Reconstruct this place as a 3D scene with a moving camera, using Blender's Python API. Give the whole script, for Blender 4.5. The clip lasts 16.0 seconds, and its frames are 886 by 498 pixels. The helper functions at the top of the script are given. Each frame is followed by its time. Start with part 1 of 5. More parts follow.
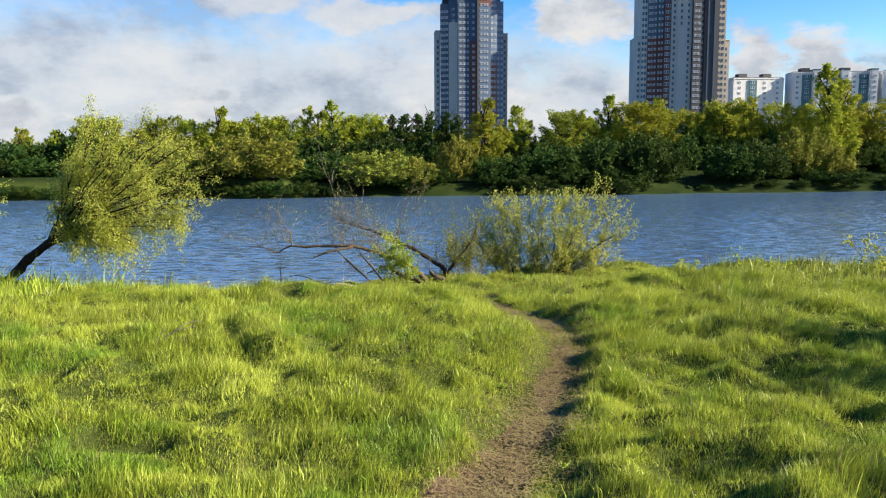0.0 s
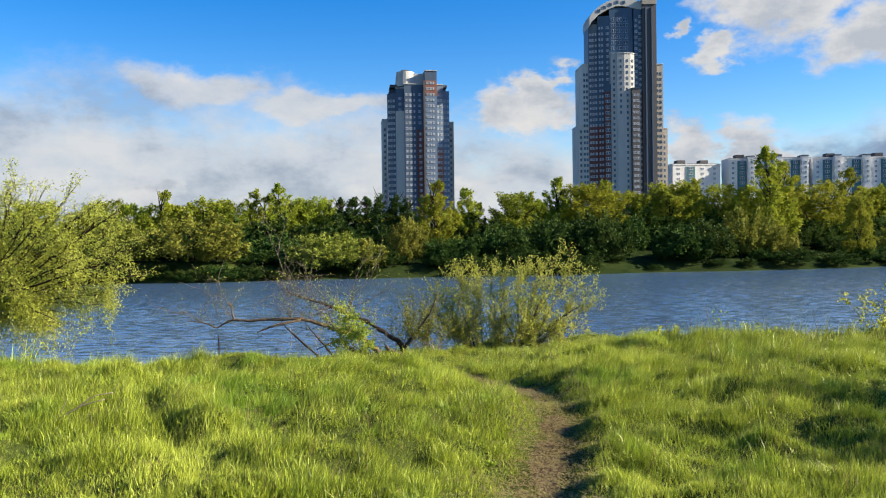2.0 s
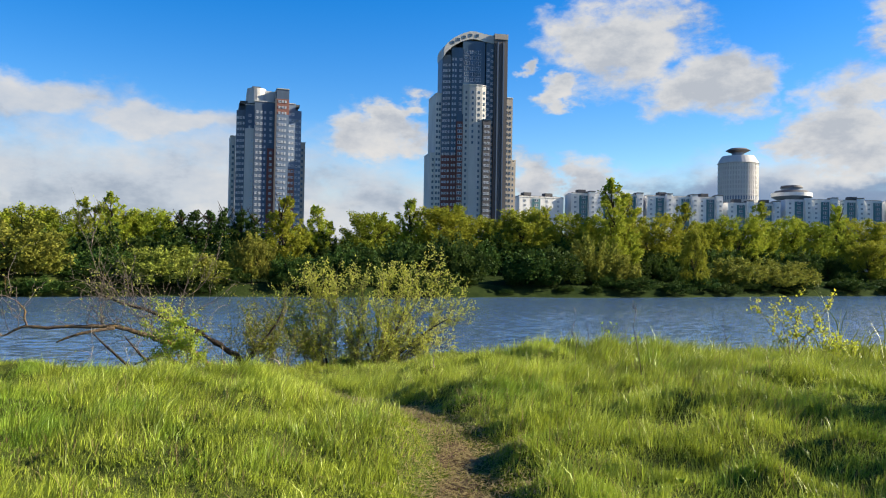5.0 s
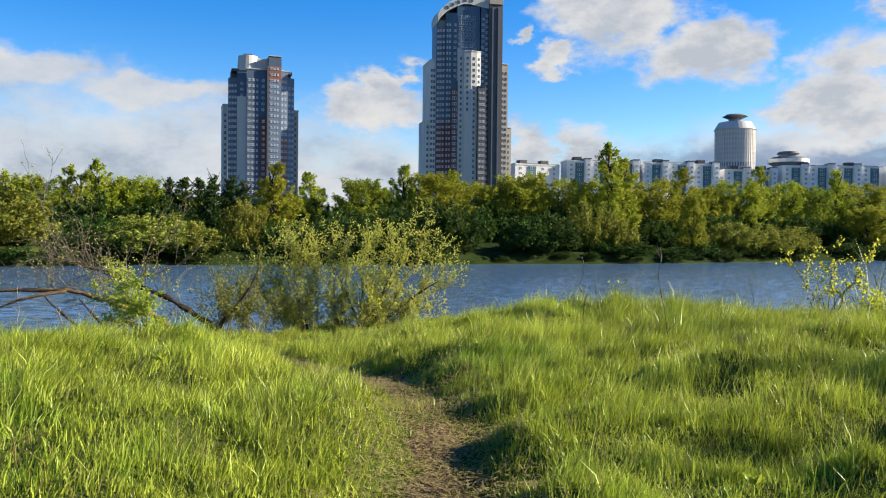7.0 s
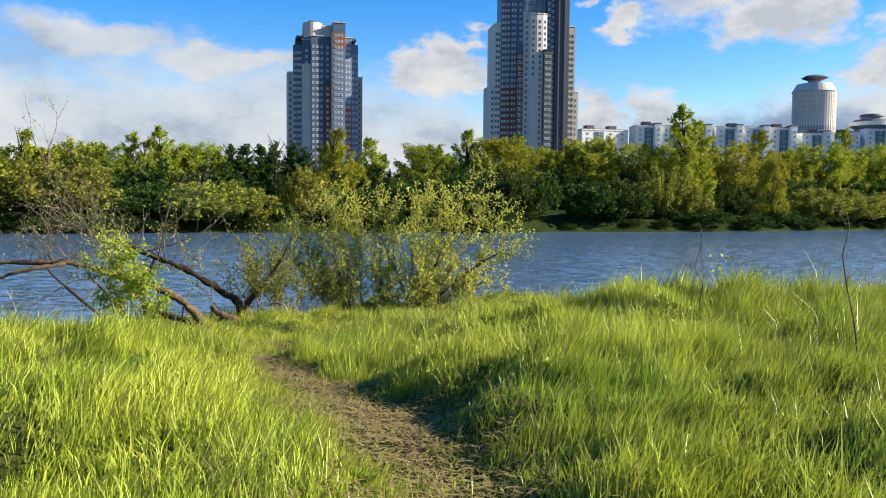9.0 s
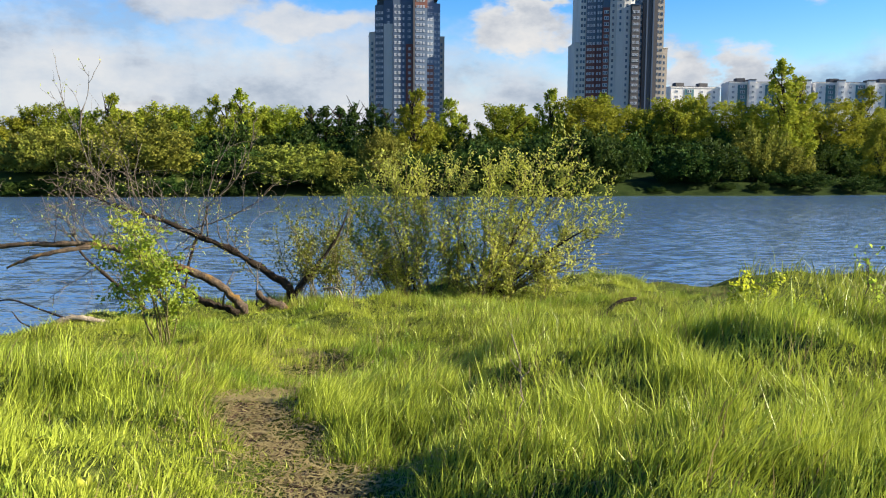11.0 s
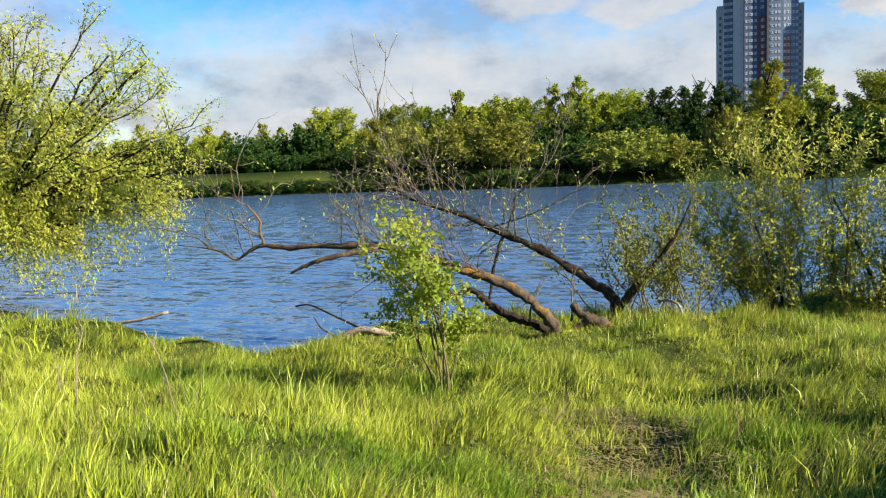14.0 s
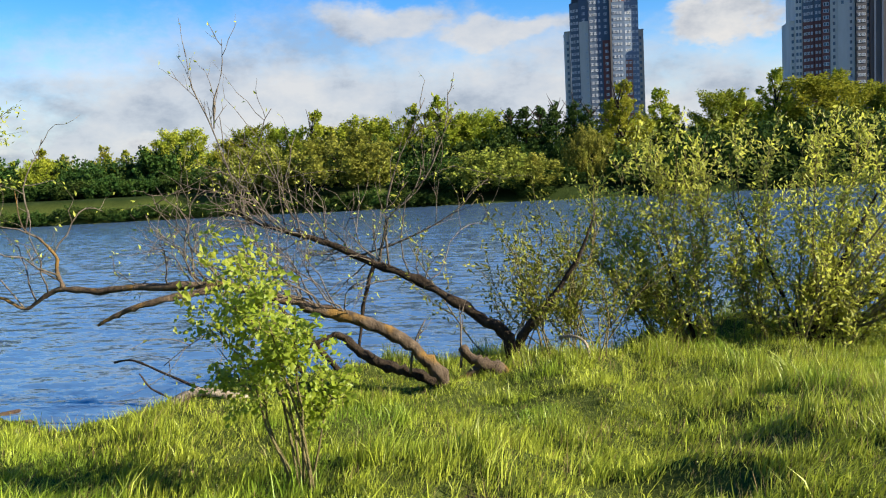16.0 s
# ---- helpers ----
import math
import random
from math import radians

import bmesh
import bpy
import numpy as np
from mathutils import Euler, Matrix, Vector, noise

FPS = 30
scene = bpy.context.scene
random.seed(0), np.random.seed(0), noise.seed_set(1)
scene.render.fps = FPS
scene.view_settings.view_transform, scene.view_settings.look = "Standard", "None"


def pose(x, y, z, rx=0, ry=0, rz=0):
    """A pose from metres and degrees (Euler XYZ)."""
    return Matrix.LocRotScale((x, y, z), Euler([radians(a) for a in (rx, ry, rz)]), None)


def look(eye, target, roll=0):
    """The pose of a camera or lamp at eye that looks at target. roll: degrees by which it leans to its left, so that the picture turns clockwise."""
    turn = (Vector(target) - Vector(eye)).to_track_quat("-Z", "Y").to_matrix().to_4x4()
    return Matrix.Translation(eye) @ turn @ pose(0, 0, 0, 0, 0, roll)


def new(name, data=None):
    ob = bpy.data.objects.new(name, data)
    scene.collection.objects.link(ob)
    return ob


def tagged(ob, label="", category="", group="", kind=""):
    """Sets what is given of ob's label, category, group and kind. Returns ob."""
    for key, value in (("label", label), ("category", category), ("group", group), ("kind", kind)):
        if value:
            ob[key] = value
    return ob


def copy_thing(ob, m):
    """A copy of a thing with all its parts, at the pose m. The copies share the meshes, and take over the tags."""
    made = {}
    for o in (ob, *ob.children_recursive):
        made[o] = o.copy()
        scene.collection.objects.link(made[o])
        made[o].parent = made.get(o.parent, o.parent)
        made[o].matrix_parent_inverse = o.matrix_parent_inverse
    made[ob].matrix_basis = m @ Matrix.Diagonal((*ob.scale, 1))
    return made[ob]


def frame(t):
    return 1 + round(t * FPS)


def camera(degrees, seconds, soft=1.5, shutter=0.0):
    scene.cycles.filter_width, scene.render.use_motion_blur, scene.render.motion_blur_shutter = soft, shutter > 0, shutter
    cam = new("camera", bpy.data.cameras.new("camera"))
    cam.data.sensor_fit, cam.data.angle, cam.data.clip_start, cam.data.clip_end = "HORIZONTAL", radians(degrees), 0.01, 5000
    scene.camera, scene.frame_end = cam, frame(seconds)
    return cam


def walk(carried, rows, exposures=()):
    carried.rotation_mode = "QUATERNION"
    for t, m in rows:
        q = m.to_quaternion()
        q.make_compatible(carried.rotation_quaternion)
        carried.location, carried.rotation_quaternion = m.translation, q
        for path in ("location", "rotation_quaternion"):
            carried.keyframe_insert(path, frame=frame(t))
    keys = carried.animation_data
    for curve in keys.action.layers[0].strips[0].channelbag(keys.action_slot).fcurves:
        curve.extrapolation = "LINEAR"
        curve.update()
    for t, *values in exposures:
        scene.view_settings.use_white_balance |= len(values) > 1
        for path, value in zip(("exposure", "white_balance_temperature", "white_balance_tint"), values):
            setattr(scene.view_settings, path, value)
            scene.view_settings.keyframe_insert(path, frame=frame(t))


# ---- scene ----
cam = camera(56.8, 16.0, soft=1.1)
PATH = [
    (0, (0.201, 0.806, 1.46), (0.174, 2.792, 1.23), -0.2),
    (0.5, (0.12, 1.226, 1.243), (0.085, 3.223, 1.15), -0.2),
    (1, (-0.015, 1.812, 1.037), (-0.032, 3.812, 1.002), -0.3),
    (1.5, (-0.045, 2.419, 0.837), (-0.01, 4.418, 0.813), -0.5),
    (2, (-0.129, 3.011, 0.685), (-0.028, 5.009, 0.665), -0.7),
    (2.5, (-0.108, 3.601, 0.531), (0.057, 5.594, 0.518), -0.6),
    (3, (-0.146, 4.277, 0.387), (0.067, 6.266, 0.39), -0.4),
    (3.5, (-0.22, 4.92, 0.271), (0.047, 6.902, 0.297), 0.1),
    (4, (-0.211, 5.586, 0.177), (0.124, 7.557, 0.222), 0.7),
    (4.5, (-0.184, 6.224, 0.066), (0.237, 8.179, 0.121), 1.1),
    (4.7, (-0.143, 6.445, -0.007), (0.313, 8.391, 0.047), 1.2),
    (7, (0.642, 8.891, -0.471), (1.118, 10.833, -0.501), 0.6),
    (7.5, (0.881, 9.78, -0.572), (1.323, 11.73, -0.604), 0.8),
    (8, (1.145, 10.657, -0.63), (1.544, 12.616, -0.69), 0.1),
    (10.3, (1.891, 13.919, -0.381), (2.121, 15.897, -0.569), 1.2),
    (10.5, (1.941, 14.175, -0.361), (2.155, 16.153, -0.563), 0.8),
    (11, (2.104, 14.807, -0.311), (2.227, 16.792, -0.518), 0.4),
    (11.5, (2.162, 15.498, -0.338), (2.142, 17.488, -0.529), 0.6),
    (12, (2.21, 16.104, -0.369), (2.013, 18.087, -0.534), 0.2),
    (12.5, (2.231, 16.731, -0.363), (1.853, 18.69, -0.507), -0.4),
    (13, (2.178, 17.367, -0.334), (1.646, 19.289, -0.485), -0.9),
    (13.5, (2.192, 17.99, -0.373), (1.549, 19.875, -0.558), -1.5),
    (14, (1.942, 18.58, -0.488), (1.256, 20.445, -0.71), -2.2),
    (14.5, (1.769, 19.179, -0.564), (1.097, 21.048, -0.802), -2.9),
    (15, (1.544, 19.808, -0.547), (0.931, 21.697, -0.78), -3.2),
    (15.5, (1.298, 20.409, -0.581), (0.798, 22.335, -0.776), -3.4),
    (16, (1.117, 21.029, -0.609), (0.755, 22.987, -0.794), -3.0),
]
EXPOSURES = [(0, 1.67), (1, 1.64), (2, 1.55), (3.5, 1.50), (4.7, 1.52), (7.5, 1.61), (10.5, 1.67), (13.5, 1.62), (16, 1.61)]
walk(cam, [(t, look(eye, target, roll)) for t, eye, target, roll in PATH], EXPOSURES)

# ---- world, sun, exposure ----
SUN_EL, SUN_AZ = 26.0, 98.0          # degrees above the horizon, clockwise from +y
WATER_Z = -4.3
sun_dir = Vector((math.cos(radians(SUN_EL)) * math.sin(radians(SUN_AZ)),
                  math.cos(radians(SUN_EL)) * math.cos(radians(SUN_AZ)), math.sin(radians(SUN_EL))))
sun = new("sun", bpy.data.lights.new("sun", "SUN"))
sun.data.energy, sun.data.angle, sun.data.color = 5.0, radians(0.6), (1.0, 0.88, 0.68)
sun.matrix_world = look(sun_dir * 60, (0, 0, 0))


class Nodes:
    """Short hand for building a node tree."""

    def __init__(self, tree):
        self.t = tree
        self.t.nodes.clear()

    def add(self, kind, ins=None, **props):
        n = self.t.nodes.new(kind)
        for k, v in props.items():
            setattr(n, k, v)
        for k, v in (ins or {}).items():
            if isinstance(v, bpy.types.NodeSocket):
                self.t.links.new(v, n.inputs[k])
            else:
                n.inputs[k].default_value = v
        return n

    def math(self, op, a, b=0.0, c=0.0, clamp=False):
        n = self.add("ShaderNodeMath", {0: a, 1: b, 2: c}, operation=op)
        n.use_clamp = clamp
        return n.outputs[0]

    def vec(self, op, a, b=(0, 0, 0)):
        return self.add("ShaderNodeVectorMath", {0: a, 1: b}, operation=op).outputs[0]

    def noise(self, vector, scale, detail=4.0, rough=0.55, out=0):
        return self.add("ShaderNodeTexNoise", {"Vector": vector, "Scale": scale, "Detail": detail, "Roughness": rough}).outputs[out]

    def ramp(self, fac, stops):
        n = self.add("ShaderNodeValToRGB", {0: fac})
        el = n.color_ramp.elements
        while len(el) < len(stops):
            el.new(0.5)
        for e, (p, c) in zip(el, stops):
            e.position, e.color = p, (*c, 1.0)
        return n.outputs[0]

    def mix(self, fac, a, b, mode="MIX"):
        n = self.add("ShaderNodeMix", {0: fac}, data_type="RGBA", blend_type=mode)
        for sock, v in ((n.inputs[6], a), (n.inputs[7], b)):
            if isinstance(v, bpy.types.NodeSocket):
                self.t.links.new(v, sock)
            else:
                sock.default_value = (*v, 1.0)
        return n.outputs[2]

    def smooth(self, v, lo, hi):
        return self.add("ShaderNodeMapRange", {0: v, 1: lo, 2: hi, 3: 0.0, 4: 1.0}, interpolation_type="SMOOTHSTEP").outputs[0]


def build_world():
    world = bpy.data.worlds.new("sky")
    scene.world = world
    world.use_nodes = True
    n = Nodes(world.node_tree)
    sky = n.add("ShaderNodeTexSky", sky_type="NISHITA", sun_disc=False)
    sky.sun_elevation, sky.sun_rotation = radians(SUN_EL), radians(SUN_AZ)
    sky.air_density, sky.dust_density, sky.ozone_density = 1.0, 0.3, 2.5
    blue = n.add("ShaderNodeHueSaturation", {"Hue": 0.513, "Saturation": 1.52, "Value": 1.48, "Color": sky.outputs[0]}).outputs[0]
    d = n.add("ShaderNodeTexCoord").outputs["Generated"]
    x, y, z = n.add("ShaderNodeSeparateXYZ", {0: d}).outputs
    az = n.math("MULTIPLY", n.math("ARCTAN2", x, y), 57.2958)
    el = n.math("MULTIPLY", n.math("ARCSINE", z), 57.2958)
    # clouds live in a map of azimuth and stretched elevation
    p = n.add("ShaderNodeCombineXYZ", {0: az, 1: n.math("MULTIPLY", el, 1.7), 2: 0.0}).outputs[0]
    warp = n.vec("SUBTRACT", n.noise(p, 0.16, 5.0, 0.6, 1), (0.5, 0.5, 0.5))
    wx, wy, _ = n.add("ShaderNodeSeparateXYZ", {0: warp}).outputs
    waz = n.math("ADD", az, n.math("MULTIPLY", wx, 13.0))
    wel = n.math("ADD", el, n.math("MULTIPLY", wy, 5.0))

    def puff(a, e, ra, re):
        """A soft ellipse of cloud at azimuth a and elevation e."""
        u = n.math("DIVIDE", n.math("SUBTRACT", waz, a), ra)
        v = n.math("DIVIDE", n.math("SUBTRACT", wel, e), re)
        r = n.math("SQRT", n.math("ADD", n.math("MULTIPLY", u, u), n.math("MULTIPLY", v, v)))
        return n.math("SUBTRACT", 1.0, r)

    # the wide soft bank to the north-west and low along the horizon
    bank = None
    for h in [(-23, 2.6, 26, 9.2), (-52, 5.0, 16, 9.0), (-4, 2.5, 18, 8.2), (9, 2.0, 11, 6.6), (-13, 10.6, 7.0, 1.7), (-5, 9.4, 6.5, 1.4), (36, 4.0, 15, 4.6), (70, 5, 24, 6.5), (-90, 16, 26, 9), (135, 10, 34, 9), (-150, 13, 28, 10)]:
        f = puff(*h)
        bank = f if bank is None else n.math("SMOOTH_MAX", bank, f, 0.15)
    # the cumulus heaps between and beyond the towers
    heap = None
    for h in [(8.6, 9.4, 4.6, 2.5), (10.0, 10.8, 2.4, 1.6), (26, 15.2, 5.8, 3.9), (31, 12.0, 5.2, 2.3), (22.0, 12.0, 2.8, 1.0), (24.0, 5.6, 3.2, 2.4), (19.5, 5.0, 3.0, 3.0), (40, 9.0, 5.0, 4.2), (44, 14.0, 4.5, 3.6), (19.2, 14.0, 1.4, 0.7), (62, 16, 10, 5), (95, 14, 12, 5),
              (-18, 2.8, 2.6, 1.7), (-28, 2.6, 3.4, 1.5), (-10, 2.4, 3.0, 1.3), (-1.5, 2.4, 3.0, 1.5), (4.6, 2.8, 2.4, 1.5), (12, 3.2, 2.2, 1.6), (-40, 3.0, 4.0, 1.8)]:
        f = puff(*h)
        heap = f if heap is None else n.math("SMOOTH_MAX", heap, f, 0.1)
    detail = n.math("SUBTRACT", n.noise(p, 0.42, 8.0, 0.62), 0.5)
    m1 = n.smooth(n.math("ADD", bank, n.math("MULTIPLY", detail, 0.5)), -0.12, 0.56)
    m2 = n.smooth(n.math("ADD", heap, n.math("MULTIPLY", detail, 0.95)), -0.04, 0.5)
    mask = n.math("MAXIMUM", n.math("MULTIPLY", m1, 0.96), m2)
    p2 = n.vec("ADD", p, (-0.5, -1.5, 0.0))
    shade = n.noise(p2, 0.12, 6.0, 0.6)
    soft = n.ramp(shade, [(0.38, (0.92, 0.93, 0.95)), (0.52, (0.74, 0.80, 0.89)), (0.63, (0.50, 0.57, 0.69))])
    # the dark underside of the bank beyond the panel blocks
    under = n.math("MAXIMUM", puff(31, 4.0, 10.0, 3.2), puff(43, 4.0, 11.0, 3.0))
    soft = n.mix(n.smooth(under, 0.0, 0.5), soft, (0.30, 0.40, 0.60))
    crisp = n.ramp(n.math("SUBTRACT", n.math("ADD", n.noise(p2, 0.3, 6.0, 0.6), n.math("MULTIPLY", heap, 0.2)), n.math("MULTIPLY", wy, 0.35)), [(0.40, (0.98, 0.97, 0.96)), (0.56, (0.86, 0.88, 0.91)), (0.74, (0.64, 0.69, 0.77))])
    cloud = n.mix(m2, soft, crisp)
    sky_col = n.mix(1.0, blue, (0.046, 0.046, 0.046), "MULTIPLY")
    cloud_col = n.mix(1.0, cloud, (0.265, 0.265, 0.265), "MULTIPLY")
    low = n.smooth(el, -1.0, 3.0)
    haze = n.mix(low, (0.17, 0.20, 0.245), sky_col)
    col = n.mix(mask, haze, cloud_col)
    bg = n.add("ShaderNodeBackground", {"Color": col, "Strength": 1.0})
    n.t.links.new(bg.outputs[0], n.add("ShaderNodeOutputWorld").inputs[0])


build_world()

# ---- materials ----


def material(name):
    m = bpy.data.materials.new(name)
    m.use_nodes = True
    return m, Nodes(m.node_tree)


def finish(n, shader):
    n.t.links.new(shader, n.add("ShaderNodeOutputMaterial").inputs[0])


def bump(n, height, strength=0.4, dist=0.05):
    return n.add("ShaderNodeBump", {"Height": height, "Strength": strength, "Distance": dist}).outputs[0]


def leaf_material(name, dark, light, yellow, translucent=0.45, rough=0.5, gloss=0.35, lush=None):
    """Leaves or blades: colour varies from piece to piece and over the plant, and light shines through."""
    m, n = material(name)
    geo = n.add("ShaderNodeNewGeometry")
    rnd = geo.outputs["Random Per Island"]
    obj = n.add("ShaderNodeObjectInfo").outputs["Random"]
    big = n.noise(geo.outputs["Position"], 0.55, 3.0)
    col = n.mix(rnd, dark, light)
    col = n.mix(n.smooth(big, 0.45, 0.72), col, yellow)
    if lush:
        col = n.mix(n.smooth(n.noise(n.vec("ADD", geo.outputs["Position"], (31.0, 7.0, 0.0)), 0.42, 3.0, 0.6), 0.52, 0.66), col, n.mix(rnd, tuple(0.5 * c for c in lush), lush))
    col = n.add("ShaderNodeHueSaturation", {"Hue": n.math("ADD", 0.485, n.math("MULTIPLY", obj, 0.03)), "Value": n.math("ADD", 0.8, n.math("MULTIPLY", obj, 0.4)), "Color": col}).outputs[0]
    pb = n.add("ShaderNodeBsdfPrincipled", {"Base Color": col, "Roughness": rough, "Specular IOR Level": gloss})
    tl = n.add("ShaderNodeBsdfTranslucent", {"Color": n.mix(0.5, col, yellow)})
    mx = n.add("ShaderNodeMixShader", {0: translucent, 1: pb.outputs[0], 2: tl.outputs[0]})
    finish(n, mx.outputs[0])
    return m


def bark_material(name, a, b, scale=9.0, moss=None):
    m, n = material(name)
    pos = n.add("ShaderNodeTexCoord").outputs["Object"]
    st = n.vec("MULTIPLY", pos, (1.0, 1.0, 0.35))
    f = n.noise(st, scale, 7.0, 0.65)
    col = n.ramp(f, [(0.3, a), (0.7, b)])
    if moss:
        col = n.mix(n.smooth(n.noise(pos, 2.2, 4.0), 0.5, 0.62), col, moss)
    pb = n.add("ShaderNodeBsdfPrincipled", {"Base Color": col, "Roughness": 0.95, "Specular IOR Level": 0.08, "Normal": bump(n, n.noise(st, scale * 2.2, 7.0, 0.75), 1.0, 0.05)})
    finish(n, pb.outputs[0])
    return m


def paint_material(name, col, var=0.12, rough=0.75, scale=0.25):
    m, n = material(name)
    pos = n.add("ShaderNodeTexCoord").outputs["Object"]
    f = n.noise(n.vec("MULTIPLY", pos, (1.0, 1.0, 0.3)), scale, 6.0, 0.6)
    lo, hi = [tuple(c * k for c in col) for k in (1 - var, 1 + var)]
    pb = n.add("ShaderNodeBsdfPrincipled", {"Base Color": n.ramp(f, [(0.3, lo), (0.7, hi)]), "Roughness": rough})
    finish(n, pb.outputs[0])
    return m


def ground_material():
    m, n = material("ground_soil_and_turf")
    pos = n.add("ShaderNodeTexCoord").outputs["Object"]
    bare = n.add("ShaderNodeAttribute", attribute_name="bare").outputs["Fac"]
    far = n.add("ShaderNodeAttribute", attribute_name="shaded_lawn").outputs["Fac"]
    fine = n.noise(pos, 14.0, 8.0, 0.65)
    mid = n.noise(pos, 1.6, 5.0)
    soil = n.ramp(fine, [(0.25, (0.035, 0.024, 0.017)), (0.55, (0.115, 0.078, 0.052)), (0.8, (0.23, 0.17, 0.115))])
    soil = n.mix(n.smooth(mid, 0.4, 0.7), soil, (0.16, 0.11, 0.075))
    turf = n.ramp(fine, [(0.3, (0.035, 0.05, 0.012)), (0.6, (0.075, 0.095, 0.022)), (0.8, (0.16, 0.14, 0.06))])
    edge = n.math("ADD", bare, n.math("MULTIPLY", n.math("SUBTRACT", n.noise(pos, 3.5, 6.0, 0.7), 0.5), 0.9))
    # far bank grass, with the shade it lies in put into the colour
    shaded_lawn = n.ramp(n.noise(pos, 0.35, 6.0, 0.7), [(0.3, (0.010, 0.02, 0.006)), (0.7, (0.028, 0.042, 0.012))])
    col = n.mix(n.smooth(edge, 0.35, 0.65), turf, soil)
    col = n.mix(far, col, shaded_lawn)
    h = n.math("ADD", n.noise(pos, 22.0, 6.0, 0.7), n.math("MULTIPLY", mid, 1.5))
    pb = n.add("ShaderNodeBsdfPrincipled", {"Base Color": col, "Roughness": 1.0, "Specular IOR Level": 0.02, "Normal": bump(n, h, 0.8, 0.06)})
    finish(n, pb.outputs[0])
    return m


def water_material():
    m, n = material("river_water")
    pos = n.add("ShaderNodeTexCoord").outputs["Object"]
    wide = n.noise(n.vec("MULTIPLY", pos, (0.5, 1.2, 1.0)), 2.0, 4.0, 0.65, 1)
    fine = n.noise(n.vec("MULTIPLY", pos, (0.8, 1.5, 1.0)), 6.5, 3.0, 0.6, 1)
    calm = n.smooth(n.noise(n.vec("MULTIPLY", pos, (0.012, 0.05, 1.0)), 1.0, 3.0), 0.35, 0.62)
    half = (0.5, 0.5, 0.5)
    tilt = n.vec("ADD", n.vec("SUBTRACT", wide, half), n.vec("MULTIPLY", n.vec("SUBTRACT", fine, half), (0.6, 0.6, 0.6)))
    amp = n.math("ADD", 0.5, n.math("MULTIPLY", calm, 0.4))
    lie = n.add("ShaderNodeVectorMath", {0: tilt, "Scale": amp}, operation="SCALE").outputs[0]
    nor = n.vec("NORMALIZE", n.vec("ADD", n.vec("MULTIPLY", lie, (1.0, 1.0, 0.0)), (0, 0, 1)))
    pb = n.add("ShaderNodeBsdfPrincipled", {"Base Color": (0.06, 0.115, 0.21, 1), "Roughness": 0.12, "IOR": 1.33, "Normal": nor})
    finish(n, pb.outputs[0])
    return m


def glass_material(name, col, rough=0.08):
    m, n = material(name)
    obj = n.add("ShaderNodeObjectInfo").outputs["Random"]
    c = n.mix(obj, tuple(v * 0.6 for v in col), tuple(min(1, v * 1.5) for v in col))
    pb = n.add("ShaderNodeBsdfPrincipled", {"Base Color": c, "Roughness": rough, "IOR": 1.5, "Specular IOR Level": 0.6})
    finish(n, pb.outputs[0])
    return m


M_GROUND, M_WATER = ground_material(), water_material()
M_GRASS = leaf_material("grass_blades", (0.035, 0.06, 0.005), (0.41, 0.485, 0.05), (0.40, 0.455, 0.06), 0.28, 0.45, 0.3, (0.20, 0.33, 0.028))
M_DRY = leaf_material("dry_grass", (0.17, 0.13, 0.06), (0.29, 0.23, 0.11), (0.25, 0.21, 0.09), 0.3, 0.85, 0.1)
M_WILLOW = leaf_material("willow_leaves", (0.28, 0.34, 0.04), (0.47, 0.53, 0.075), (0.50, 0.53, 0.10), 0.55)
M_SAPLING = leaf_material("sapling_leaves", (0.20, 0.33, 0.025), (0.34, 0.46, 0.05), (0.42, 0.48, 0.07), 0.58, 0.45)
M_YELLOW = leaf_material("yellow_leaves", (0.27, 0.34, 0.025), (0.42, 0.48, 0.04), (0.46, 0.47, 0.045), 0.55)
M_TREE = leaf_material("tree_leaves", (0.085, 0.135, 0.012), (0.165, 0.22, 0.018), (0.24, 0.265, 0.027), 0.26, 0.7, 0.08)
M_BIRCH = leaf_material("birch_leaves", (0.15, 0.195, 0.016), (0.25, 0.29, 0.026), (0.32, 0.325, 0.037), 0.3, 0.7, 0.08)
# colour of spruces and dark shrubs; also stands in for shade beneath far trees
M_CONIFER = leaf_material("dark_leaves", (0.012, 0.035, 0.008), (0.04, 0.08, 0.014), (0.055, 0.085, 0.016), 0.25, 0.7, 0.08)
M_SHRUB = leaf_material("olive_shrub_leaves", (0.11, 0.135, 0.018), (0.18, 0.20, 0.03), (0.26, 0.26, 0.045), 0.26, 0.7, 0.08)
M_BARK = bark_material("dark_bark", (0.014, 0.010, 0.007), (0.06, 0.047, 0.035))
M_DEAD = bark_material("dead_wood", (0.035, 0.026, 0.02), (0.15, 0.115, 0.08), 7.0, (0.18, 0.11, 0.035))
M_TWIG = bark_material("grey_twig_bark", (0.07, 0.058, 0.045), (0.22, 0.19, 0.15), 12.0)
M_PALE = bark_material("bleached_wood", (0.20, 0.165, 0.12), (0.42, 0.36, 0.28), 8.0)
M_STEM = bark_material("green_stem_bark", (0.10, 0.085, 0.04), (0.24, 0.21, 0.10), 12.0)

# ---- mesh helpers ----


def mesh_from(name, verts, faces, mat):
    me = bpy.data.meshes.new(name)
    me.from_pydata(np.asarray(verts).tolist(), [], faces)
    me.materials.append(mat)
    me.update()
    return me


